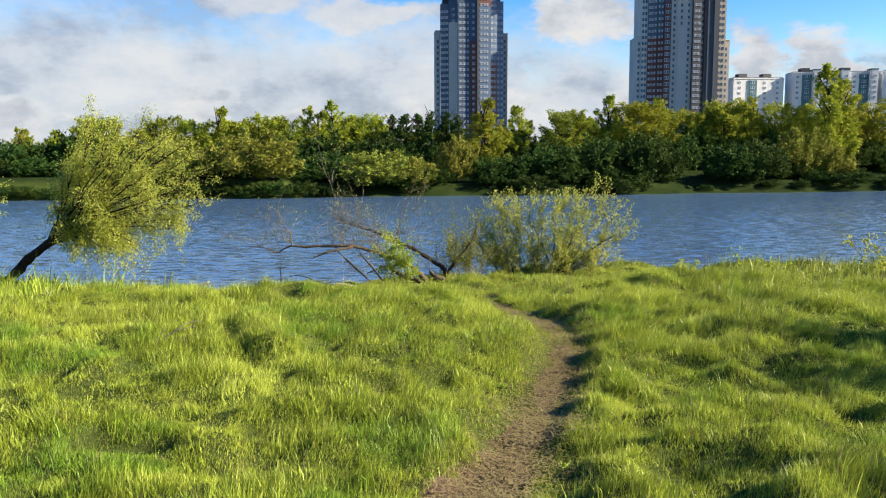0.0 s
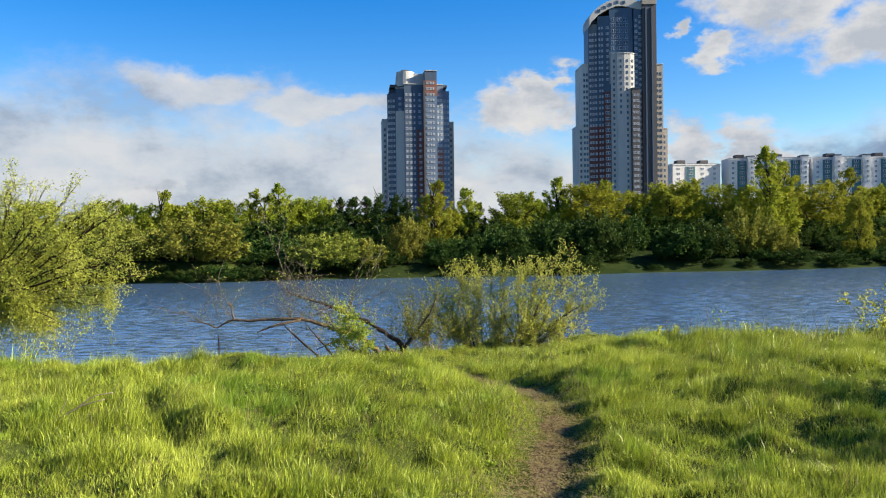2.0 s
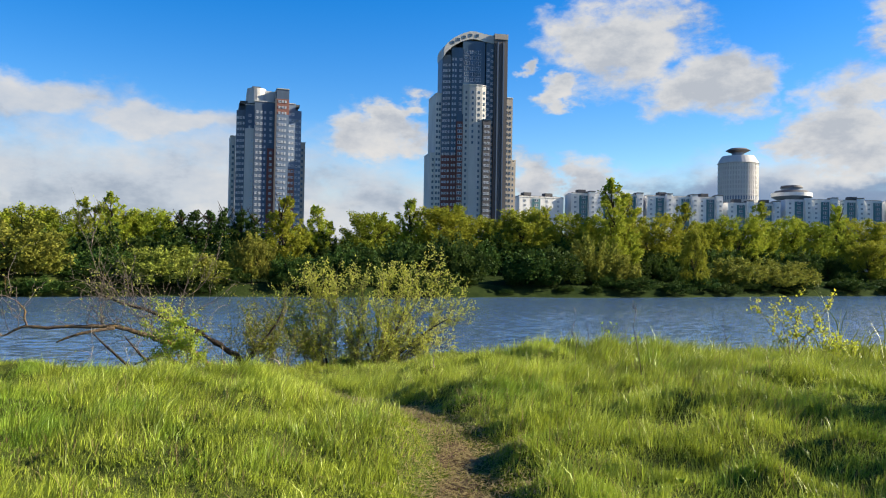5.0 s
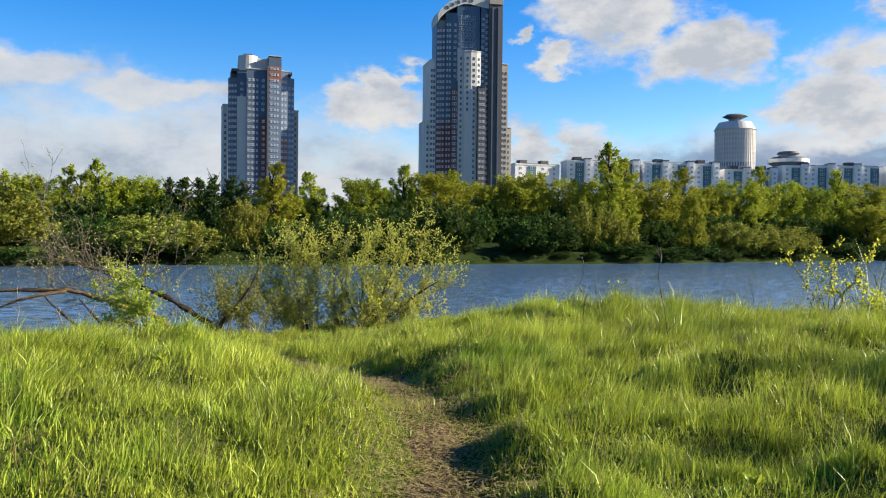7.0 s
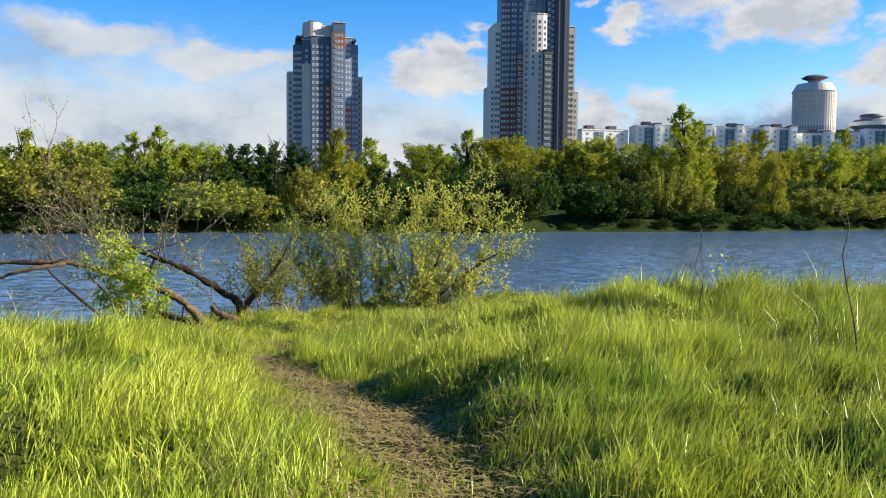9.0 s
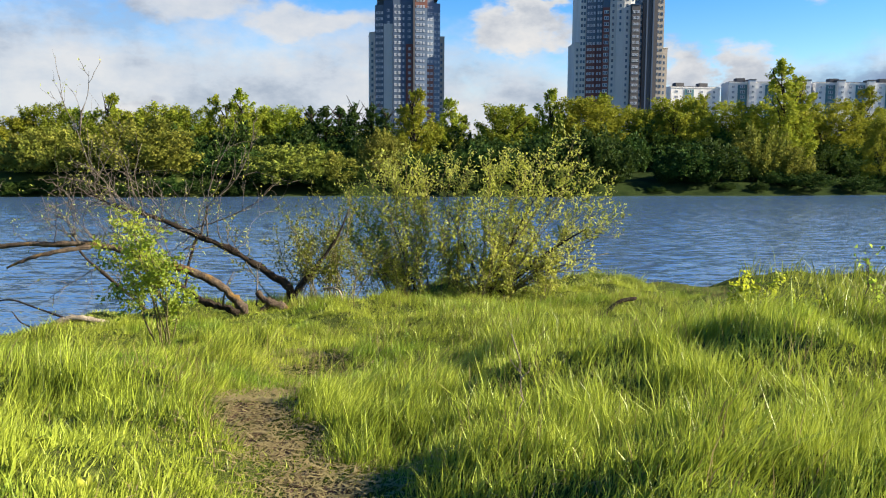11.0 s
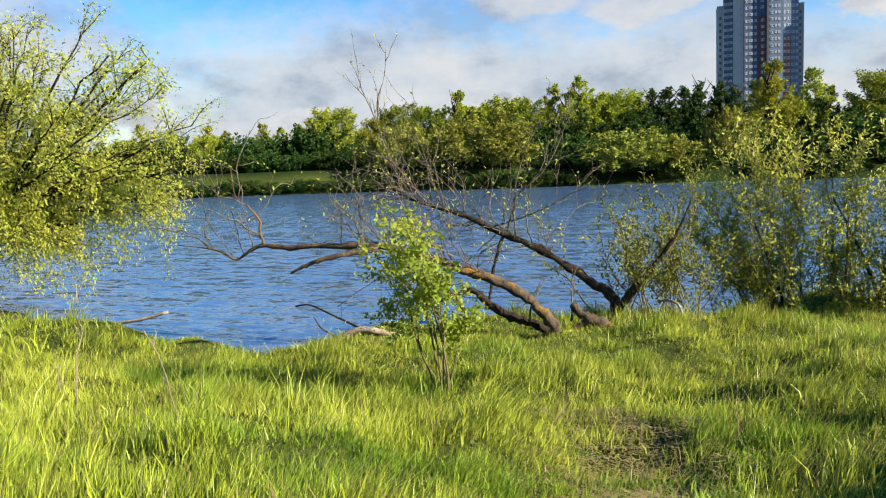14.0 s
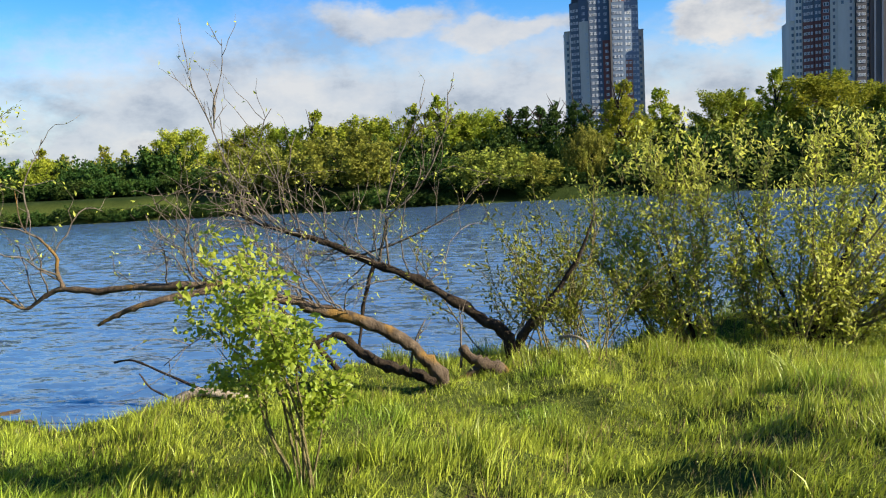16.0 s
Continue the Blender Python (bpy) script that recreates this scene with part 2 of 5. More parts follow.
def mesh_arrays(name, verts, tris, mat):
    """A mesh of triangles from arrays."""
    me = bpy.data.meshes.new(name)
    me.vertices.add(len(verts))
    me.vertices.foreach_set("co", np.ascontiguousarray(verts, dtype=np.float32).ravel())
    me.loops.add(len(tris) * 3)
    me.loops.foreach_set("vertex_index", np.ascontiguousarray(tris, dtype=np.int32).ravel())
    me.polygons.add(len(tris))
    me.polygons.foreach_set("loop_start", np.arange(0, len(tris) * 3, 3, dtype=np.int32))
    me.materials.append(mat)
    me.update(calc_edges=True)
    return me


def part(name, me, parent, label=""):
    ob = new(name, me)
    ob.parent = parent
    return tagged(ob, label)


def thing(name, label, category, group="", kind="", at=(0, 0, 0)):
    ob = new(name)
    ob.location = at
    return tagged(ob, label, category, group, kind)


def gnarl(pts, rad, seed=0, fine=5, wobble=0.16):
    """A smoother, knottier line through the given points: resampled, with uneven girth."""
    rng = np.random.default_rng(seed)
    pts, rad = np.asarray(pts, float), np.asarray(rad, float)
    ext = np.concatenate([[2 * pts[0] - pts[1]], pts, [2 * pts[-1] - pts[-2]]])
    out, r = [], []
    for i in range(len(pts) - 1):
        p0, p1, p2, p3 = ext[i:i + 4]
        for k in range(fine):
            t = k / fine
            out.append(0.5 * (2 * p1 + (p2 - p0) * t + (2 * p0 - 5 * p1 + 4 * p2 - p3) * t * t + (3 * p1 - p0 - 3 * p2 + p3) * t ** 3))
            r.append(rad[i] * (1 - t) + rad[i + 1] * t)
    out.append(pts[-1])
    r.append(rad[-1])
    out, r = np.array(out), np.array(r)
    out = out + rng.normal(size=out.shape) * r[:, None] * wobble
    return out, r * (1 + wobble * 0.8 * rng.normal(size=len(r)))


def tubes(name, polys, mat, sides=6, knob=0.0):
    """One mesh of tapered tubes along polylines [(points, radii)]; knob roughens the skin."""
    skin = np.random.default_rng(5)
    V, F, off = [], [], 0
    ang = np.arange(sides) * 2 * math.pi / sides
    ca, sa = np.cos(ang), np.sin(ang)
    for pts, rad in polys:
        pts = np.asarray(pts, float)
        k = len(pts)
        tan = np.gradient(pts, axis=0)
        tan /= np.linalg.norm(tan, axis=1)[:, None] + 1e-9
        ref = np.array([0.0, 0.0, 1.0]) if abs(tan[:, 2]).max() < 0.92 else np.array([0.9, 0.43, 0.05])
        u = np.cross(tan, ref)
        u /= np.linalg.norm(u, axis=1)[:, None] + 1e-9
        w = np.cross(tan, u)
        r = np.asarray(rad, float)[:, None, None]
        r = r * (1 + knob * skin.normal(size=(k, sides, 1)))
        ring = pts[:, None, :] + r * (u[:, None, :] * ca[None, :, None] + w[:, None, :] * sa[None, :, None])
        V.append(ring.reshape(-1, 3))
        for i in range(k - 1):
            for j in range(sides):
                a, b = off + i * sides + j, off + i * sides + (j + 1) % sides
                F.append((a, b, b + sides, a + sides))
        F.append(tuple(off + j for j in range(sides))[::-1])
        F.append(tuple(off + (k - 1) * sides + j for j in range(sides)))
        off += k * sides
    me = mesh_from(name, np.concatenate(V), F, mat)
    me.shade_smooth()
    return me


def leaves(name, pos, direc, length, width, mat, rng, simple=False):
    """A mesh of small leaves, folded along the midrib; simple ones, for far crowns, are single triangles."""
    pos, direc = np.asarray(pos, float), np.asarray(direc, float)
    k = len(pos)
    direc = direc / (np.linalg.norm(direc, axis=1)[:, None] + 1e-9)
    rnd = rng.normal(size=(k, 3))
    side = np.cross(direc, rnd)
    side /= np.linalg.norm(side, axis=1)[:, None] + 1e-9
    nor = np.cross(side, direc)
    L, W = np.asarray(length)[:, None], np.asarray(width)[:, None]
    tip = pos + direc * L - nor * L * 0.12
    if simple:
        v = np.stack([pos + side * W * 0.6, pos - side * W * 0.6, tip], axis=1).reshape(-1, 3)
        return mesh_arrays(name, v, np.arange(k * 3).reshape(-1, 3), mat)
    mid = pos + direc * L * 0.45
    v = np.stack([pos, mid + side * W * 0.5 + nor * W * 0.18, mid - side * W * 0.5 + nor * W * 0.18, tip], axis=1).reshape(-1, 3)
    b = (np.arange(k) * 4)[:, None]
    t = np.concatenate([b + np.array([[0, 1, 3]]), b + np.array([[0, 3, 2]])], axis=1).reshape(-1, 3)
    return mesh_arrays(name, v, t, mat)


def lattice(ix, iy, seed):
    h = (ix * 374761393 + iy * 668265263 + seed * 1442695041) & 0x7FFFFFFF
    h = ((h ^ (h >> 13)) * 1274126177) & 0x7FFFFFFF
    return ((h ^ (h >> 16)) & 0xFFFF) / 65535.0


def vnoise(x, y, seed=0):
    """Smooth value noise, 0 to 1, on arrays."""
    x, y = np.asarray(x, float), np.asarray(y, float)
    ix, iy = np.floor(x).astype(np.int64), np.floor(y).astype(np.int64)
    fx, fy = x - ix, y - iy
    fx, fy = fx * fx * (3 - 2 * fx), fy * fy * (3 - 2 * fy)
    a, b = lattice(ix, iy, seed), lattice(ix + 1, iy, seed)
    c, d = lattice(ix, iy + 1, seed), lattice(ix + 1, iy + 1, seed)
    return (a * (1 - fx) + b * fx) * (1 - fy) + (c * (1 - fx) + d * fx) * fy


def sstep(lo, hi, v):
    t = np.clip((np.asarray(v, float) - lo) / (hi - lo), 0, 1)
    return t * t * (3 - 2 * t)


# ---- ground ----
TRAIL = [(-0.6, -6.0), (0.0, 2.0), (0.2, 6.0), (0.6, 9.1), (1.1, 10.7), (1.55, 12.6), (2.05, 14.6), (2.3, 16.0), (2.2, 17.1), (2.08, 18.1), (1.68, 19.5), (1.2, 20.5), (0.88, 21.5), (1.05, 22.6), (1.25, 23.9), (1.1, 25.2), (0.4, 26.6), (-0.3, 28.0)]
TR_Y, TR_X = np.array([p[1] for p in TRAIL]), np.array([p[0] for p in TRAIL])
PROF_Y = np.array([-400, -60, -12, -4, 0.0, 0.9, 3.6, 6.4, 8.9, 10.7, 14.0, 16.5, 19.0, 22.0])
PROF_Z = np.array([9.0, 7.0, 4.0, 1.6, 0.2, -0.15, -1.12, -1.68, -2.08, -2.2, -2.25, -2.08, -2.22, -2.38])
SH_X = np.array([-3000, -200, -60, -30, -20, -13, -8.5, -6, -4.5, -3, 0, 3, 7, 12, 40, 100, 300, 3000])
SH_Y = np.array([60, 56, 48, 40, 35.5, 32.5, 31.6, 31.2, 32.3, 33.2, 35.0, 37.0, 38.0, 38.5, 42, 52, 80, 80])
FS_X = np.array([-3000, -300, -60, -20, 30, 70, 124, 300, 3000])
FS_Y = np.array([60, 90, 106, 112, 119, 128, 146, 190, 400])


def near_shore(x):
    return np.interp(x, SH_X, SH_Y) + 0.5 * (vnoise(np.asarray(x) * 0.8, 0.0, 5) - 0.5)


def far_shore(x):
    return np.interp(x, FS_X, FS_Y) + 3.0 * (vnoise(np.asarray(x) * 0.08, 0.0, 9) - 0.5)


def trail_gap(x, y):
    """Sideways distance from the footpath's middle line; negative is west."""
    return np.asarray(x, float) - np.interp(y, TR_Y, TR_X)


def path_bare(x, y):
    """1 on the bare earth of the footpath, 0 in the grass; the path is broad where it comes down the slope."""
    gap = trail_gap(x, y)
    wide = 0.38 - 0.13 * sstep(11.5, 13.5, y) - 0.05 * sstep(14, 19, y) - 0.04 * sstep(20, 22, y)
    low = 1 - sstep(9.0, 12.0, y)
    gap = np.where(gap < 0, -gap - 0.42 * low, gap - 0.05 * low) + 0.30 * (vnoise(x * 2.6, y * 2.6, 61) - 0.5)
    return (1 - sstep(0.06, wide, gap)) * (1 - 0.85 * sstep(20.9, 22.4, y))


def height(x, y):
    x, y = np.asarray(x, float), np.asarray(y, float)
    base = np.interp(y, PROF_Y, PROF_Z)
    base = (base + np.interp(y - 0.7, PROF_Y, PROF_Z) + np.interp(y + 0.7, PROF_Y, PROF_Z)) / 3
    gap = trail_gap(x, y)
    # banks either side of the worn path
    west = sstep(0.3, 3.2, -gap) * sstep(6, 13, y)
    east = sstep(0.3, 3.6, gap) * sstep(6, 13, y)
    base = base + 0.17 * sstep(4, 10, y)
    base = base + west * (0.20 - 0.08 * sstep(15, 20, y)) + east * (0.16 + 0.06 * sstep(14, 20, y))
    base = base + 0.22 * np.exp(-((x + 4.1) / 0.8) ** 2 - ((y - 21.5) / 0.7) ** 2)
    base = base + 0.16 * np.exp(-((x - 3.4) / 0.6) ** 2 - ((y - 16.0) / 0.9) ** 2)
    # a shallow trough running down through the grass west of the path
    trough = x - np.interp(y, [12.0, 12.8, 15.0, 17.2, 18.0], [-2.0, -2.5, -3.8, -4.5, -4.7])
    base = base + sstep(11.8, 13.2, y) * (1 - sstep(16.8, 18.2, y)) * (0.10 * np.exp(-((trough - 0.55) / 0.45) ** 2) - 0.17 * np.exp(-(trough / 0.32) ** 2))
    # the grassy hump east of the path, before the bank falls to the water
    base = base + 0.19 * np.exp(-((x - 6.0) / 2.4) ** 2 - ((y - 23.0) / 2.0) ** 2) * sstep(0.6, 2.4, gap)
    rough_ = (vnoise(x * 0.55, y * 0.55, 1) - 0.5) * (0.34 + 0.22 * sstep(22, 26, y)) + (vnoise(x * 1.5, y * 1.5, 2) - 0.5) * 0.30 + (vnoise(x * 3.1, y * 3.1, 12) - 0.5) * 0.12
    worn = 1 - sstep(0.2, 0.75, np.abs(gap)) * 1.0
    worn = worn * sstep(-8, 4, y) * (1 - sstep(25.5, 27.5, y))
    base = base + rough_ * (1 - 0.8 * worn) - 0.13 * worn
    base = base - 0.2 * np.exp(-((x - 1.1) / 0.7) ** 2 - ((y - 24.6) / 0.6) ** 2)
    # down to the water
    sh = near_shore(x)
    t = np.clip((y - 21.5) / np.maximum(sh - 22.3, 1), 0, 1)
    drop = 1 - (1 - t) ** 1.9
    top = base * (1 - drop) + (-3.60 + rough_ * 0.7) * drop
    top = top + 0.17 * np.exp(-((x - 2.1) / 0.5) ** 2 - ((y - 28.0) / 0.55) ** 2) - 0.14 * np.exp(-((x - 1.2) / 0.5) ** 2 - ((y - 28.0) / 0.4) ** 2) + 0.24 * np.exp(-((x - 1.2) / 0.75) ** 2 - ((y - 30.9) / 0.6) ** 2) + 0.2 * np.exp(-((x - 6.4) / 2.2) ** 2 - ((y - 25.0) / 1.6) ** 2)
    top = top - 0.24 * np.exp(-((x - 0.1) / 0.6) ** 2 - ((y - 27.2) / 0.45) ** 2) + 0.16 * np.exp(-((x - 0.3) / 1.0) ** 2 - ((y - 28.4) / 0.5) ** 2)
    over = y - (sh - 0.8)
    top = np.where(over > 0, top - 0.55 * sstep(0, 0.9, over) - 2.4 * sstep(0.6, 9, over), top)
    # far bank
    fs = far_shore(x)
    back = y - fs
    bank = -6.6 + 2.5 * sstep(-6, 0.0, back) + 1.5 * sstep(0, 2.6, back) + 1.0 * (1 - sstep(-30, -8, x)) * sstep(-0.4, 1.0, back) + 2.0 * sstep(3, 30, back) * sstep(-20, 60, x) + (0.3 + 0.9 * sstep(-30, -8, x)) * sstep(6, 40, back)
    return np.where(back > -6, np.maximum(bank, -6.6), np.maximum(top, -6.6))


def axis(lo, a, b, hi, step, far_steps):
    mid = np.arange(a, b + 1e-6, step)
    g = np.geomspace(1, 1 + (a - lo), far_steps)[1:] - 1
    h = np.geomspace(1, 1 + (hi - b), far_steps)[1:] - 1
    return np.concatenate([(a - g)[::-1], mid, b + h])


def build_ground():
    xs = axis(-3000, -20, 20, 3000, 0.22, 60)
    ys = np.concatenate([axis(-1500, 5, 40, 42, 0.22, 24), np.arange(44, 90, 4.0), np.arange(90, 165, 1.5), 165 + np.geomspace(1, 3000, 30)])
    X, Y = np.meshgrid(xs, ys)
    Z = height(X, Y)
    nx, ny = len(xs), len(ys)
    i = (np.arange(ny - 1)[:, None] * nx + np.arange(nx - 1)[None, :]).ravel()
    tris = np.concatenate([np.stack([i, i + 1, i + nx + 1], 1), np.stack([i, i + nx + 1, i + nx], 1)])
    me = mesh_arrays("ground", np.stack([X, Y, Z], -1).reshape(-1, 3), tris, M_GROUND)
    bare = path_bare(X, Y) * sstep(-8, 4, Y) * (1 - sstep(24.5, 27, Y))
    bare = np.maximum(bare, 0.75 * np.exp(-((X - 0.1) / 0.45) ** 2 - ((Y - 27.3) / 0.4) ** 2))
    sh = near_shore(X)
    bare = np.maximum(bare, sstep(-0.9, -0.2, Y - sh))
    back = Y - far_shore(X)
    bare = np.where(back > -8, 0.0, bare)
    # where the far bank ground takes the shade-darkened grass colour
    shaded_lawn = np.where(X < -14, sstep(1.4, 2.0, back), sstep(-3, -1, back))
    for name, data in (("bare", bare), ("shaded_lawn", shaded_lawn)):
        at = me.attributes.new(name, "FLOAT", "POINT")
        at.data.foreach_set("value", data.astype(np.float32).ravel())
    me.shade_smooth()
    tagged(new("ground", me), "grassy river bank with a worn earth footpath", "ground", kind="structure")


build_ground()


def build_water():
    xs = np.concatenate([[-3000, -600, -250], np.arange(-150, 201, 10.0), [350, 800, 3000]])
    ys = np.concatenate([[24.0, 30.0], np.arange(36, 160, 8.0), [200, 420]])
    X, Y = np.meshgrid(xs, ys)
    nx, ny = len(xs), len(ys)
    i = (np.arange(ny - 1)[:, None] * nx + np.arange(nx - 1)[None, :]).ravel()
    tris = np.concatenate([np.stack([i, i + 1, i + nx + 1], 1), np.stack([i, i + nx + 1, i + nx], 1)])
    me = mesh_arrays("water", np.stack([X, Y, X * 0 + WATER_Z], -1).reshape(-1, 3), tris, M_WATER)
    tagged(new("water", me), "wind-rippled blue river water", "river", kind="structure")


build_water()

# ---- plants: how they grow ----


def unit(v):
    v = np.asarray(v, float)
    return v / (np.linalg.norm(v) + 1e-9)


def grow(rng, start, direc, length, radius, level, polys, tips, bend=0.25, up=0.15, kids=(4, 6), shrink=0.6, seg=5, spread=0.8):
    """One branch and, by recursion, its side branches. tips gathers (point, direction, level) along the last branches."""
    pts, d, p = [np.array(start, float)], unit(direc), np.array(start, float)
    for _ in range(seg):
        d = unit(d + rng.normal(size=3) * bend * 0.5 + np.array([0, 0, up * 0.4]))
        p = p + d * length / seg
        pts.append(p.copy())
    pts = np.array(pts)
    rad = np.linspace(radius, radius * (0.45 if level > 0 else 0.25), len(pts))
    polys.append((pts, rad))
    if level == 0:
        for i in range(1, len(pts)):
            tips.append((pts[i], pts[i] - pts[i - 1]))
        return
    for _ in range(rng.integers(kids[0], kids[1] + 1)):
        f = rng.uniform(0.25, 1.0) * (len(pts) - 1)
        i = min(int(f), len(pts) - 2)
        q = pts[i] + (pts[i + 1] - pts[i]) * (f - i)
        ax = unit(pts[i + 1] - pts[i])
        side = unit(np.cross(ax, rng.normal(size=3)))
        nd = unit(ax * (1 - spread * 0.45) + side * spread + np.array([0, 0, up]))
        grow(rng, q, nd, length * shrink * rng.uniform(0.7, 1.2), max(radius * 0.5, 0.004), level - 1, polys, tips, bend, up, kids, shrink, max(3, seg - 1), spread)


def along_line(rng, pts, step=0.1):
    """Points strewn along a polyline."""
    out = []
    pts = np.asarray(pts, float)
    for a, b in zip(pts[:-1], pts[1:]):
        k = max(1, int(np.linalg.norm(b - a) / step))
        for i in range(k):
            out.append((a + (b - a) * (i + rng.random()) / k, b - a))
    return out


def leaf_cloud(name, rng, tips, per, length, width, mat, jitter=0.1, droop=0.3):
    P = np.repeat(np.array([t[0] for t in tips]), per, axis=0)
    D = np.repeat(np.array([unit(t[1]) for t in tips]), per, axis=0)
    k = len(P)
    P = P + rng.normal(size=(k, 3)) * jitter
    D = D * 0.7 + rng.normal(size=(k, 3)) * 0.6 + np.array([0, 0, -droop])
    s = rng.uniform(0.6, 1.25, k)
    return leaves(name, P, D, length * s, width * s, mat, rng)


# ---- far bank trees ----


def crown_mesh(name, rng, mat, clumps, n, size, lift=0.8, core=(0.0, 0.0)):
    """A crown of many feathery sprays of leaves that point outwards and up (lift), or hang (negative lift)."""
    P, D = [], []
    total = sum(c[3] ** 2 for c in clumps)
    for cx, cy, cz, r in clumps:
        k = int(n * r * r / total)
        ax = np.array([cx - core[0], cy - core[1], 0.0])
        ax = unit(ax / (np.linalg.norm(ax) + 0.4) + np.array([0, 0, lift]) + rng.normal(size=3) * 0.25)
        t = rng.beta(1.6, 1.5, k) * 2.0 - 0.9
        fat = 0.52 * r * np.sqrt(np.clip(1.05 - t * 0.75, 0.1, 2))
        off = rng.normal(size=(k, 3)) * fat[:, None] * 0.62
        P.append(np.array([cx, cy, cz]) + ax * (t * r * 1.25)[:, None] + off)
        D.append(ax * 0.5 + off / (fat[:, None] + 1e-6) * 0.4 + rng.normal(size=(k, 3)) * 0.6)
    P, D = np.concatenate(P), np.concatenate(D)
    P[:, 2] = np.maximum(P[:, 2], 0.15)
    s = rng.uniform(0.6, 1.4, len(P)) * size
    return leaves(name, P, D, s, s * 0.9, mat, rng, True)


def tree_kind(seed, name, label, mat, form, leafn, leafs):
    """A tree of unit-like size, about 10 m high, standing at the origin."""
    rng = np.random.default_rng(seed)
    clumps, polys, tips = [], [], []
    if form == "round":
        grow(rng, (0, 0, -0.3), (0, 0, 1), 5.0, 0.22, 2, polys, tips, 0.15, 0.25, (5, 7), 0.6, 6, 0.8)
        for _ in range(130):
            a, r, z = rng.uniform(0, 6.283), 2.9 * math.sqrt(rng.random()), rng.uniform(1.4, 8.9)
            r *= 1.15 * math.sqrt(max(0.05, 1 - ((z - 5.0) / 4.6) ** 2))
            clumps.append((r * math.cos(a), r * math.sin(a), z, rng.uniform(0.45, 0.95)))
    elif form == "tall":
        grow(rng, (0, 0, -0.3), (0, 0, 1), 8.5, 0.16, 1, polys, tips, 0.1, 0.3, (9, 12), 0.3, 8, 0.7)
        for _ in range(130):
            z = rng.uniform(1.0, 10.2)
            w = 2.7 * (1 - ((z - 3.8) / 6.9) ** 2) * rng.uniform(0.15, 1.0)
            a = rng.uniform(0, 6.283)
            clumps.append((w * math.cos(a), w * math.sin(a), z, rng.uniform(0.3, 0.72) * (1.25 - 0.075 * z)))
    elif form == "cone":
        grow(rng, (0, 0, -0.3), (0, 0, 1), 9.6, 0.18, 1, polys, tips, 0.05, 0.2, (9, 12), 0.25, 8, 0.9)
        for _ in range(110):
            z = 1.0 + 9.2 * rng.random() ** 1.3
            w = 2.5 * (1 - (z - 0.6) / 10.2) * rng.uniform(0.55, 1.0)
            a = rng.uniform(0, 6.283)
            clumps.append((w * math.cos(a), w * math.sin(a), z, 0.3 + 0.45 * (1 - z / 10.5)))
    elif form == "weeping":
        grow(rng, (0, 0, -0.3), (0, 0, 1), 6.0, 0.2, 1, polys, tips, 0.15, 0.2, (8, 10), 0.45, 7, 0.8)
        for _ in range(90):
            z = rng.uniform(0.5, 9.2)
            w = 2.5 * (1 - ((z - 2.6) / 7.4) ** 2) ** 0.5 * rng.uniform(0.4, 1.0) if z > 2.6 else 2.5 * rng.uniform(0.5, 1.0)
            a = rng.uniform(0, 6.283)
            clumps.append((w * math.cos(a), w * math.sin(a), z, rng.uniform(0.45, 0.85)))
    else:  # shrub, 4 m high and broad
        grow(rng, (0, 0, -0.3), (0, 0, 1), 2.0, 0.12, 1, polys, tips, 0.3, 0.2, (7, 9), 0.7, 4, 1.0)
        for _ in range(120):
            a, r = rng.uniform(0, 6.283), 2.7 * math.sqrt(rng.random())
            z = 0.5 + rng.random() * 3.0 * math.sqrt(max(0.02, 1 - (r / 3.0) ** 2))
            clumps.append((r * math.cos(a), r * math.sin(a), z, rng.uniform(0.25, 0.6)))
    ob = thing(name, label, "shrub" if form == "shrub" else "tree", "trees and shrubs of the far bank")
    part("trunk", tubes("trunk", polys, M_BARK, 5), ob)
    part("crown", crown_mesh("crown", rng, mat, clumps, leafn, leafs, {"cone": 0.1, "weeping": -0.9, "shrub": 0.9}.get(form, 1.1)), ob)
    return ob


KINDS = {
    "round": [tree_kind(10 + i, "broadleaf_tree", "round green broadleaf tree on the far river bank", M_TREE, "round", 15000, 0.19) for i in range(2)],
    "birch": [tree_kind(20 + i, "birch_tree", "tall yellow-green birch in fresh leaf on the far bank", M_BIRCH, "tall", 12000, 0.17) for i in range(3)],
    "olive": [tree_kind(30 + i, "broadleaf_tree", "yellow-green spring tree among the far riverside trees", M_BIRCH, "round", 15000, 0.19) for i in range(2)],
    "dark": [tree_kind(40 + i, "spruce_tree", "dark green pointed spruce among the far trees", M_CONIFER, "cone", 9000, 0.20) for i in range(2)],
    "weeping": [tree_kind(50, "weeping_tree", "drooping yellow-green tree standing on the far bank", M_BIRCH, "weeping", 12000, 0.18)],
    "shrub": [tree_kind(60 + i, "willow_shrub", "rounded olive willow shrub at the far water's edge", M_SHRUB, "shrub", 9000, 0.15) for i in range(2)],
    "hedge": [tree_kind(70 + i, "dark_shrub", "dense dark green shrub of the far bank, also filling in for tree shade", M_CONIFER, "shrub", 5000, 0.2) for i in range(2)],
}
KIND_H = {"shrub": 4.2, "hedge": 4.2}
used = set()


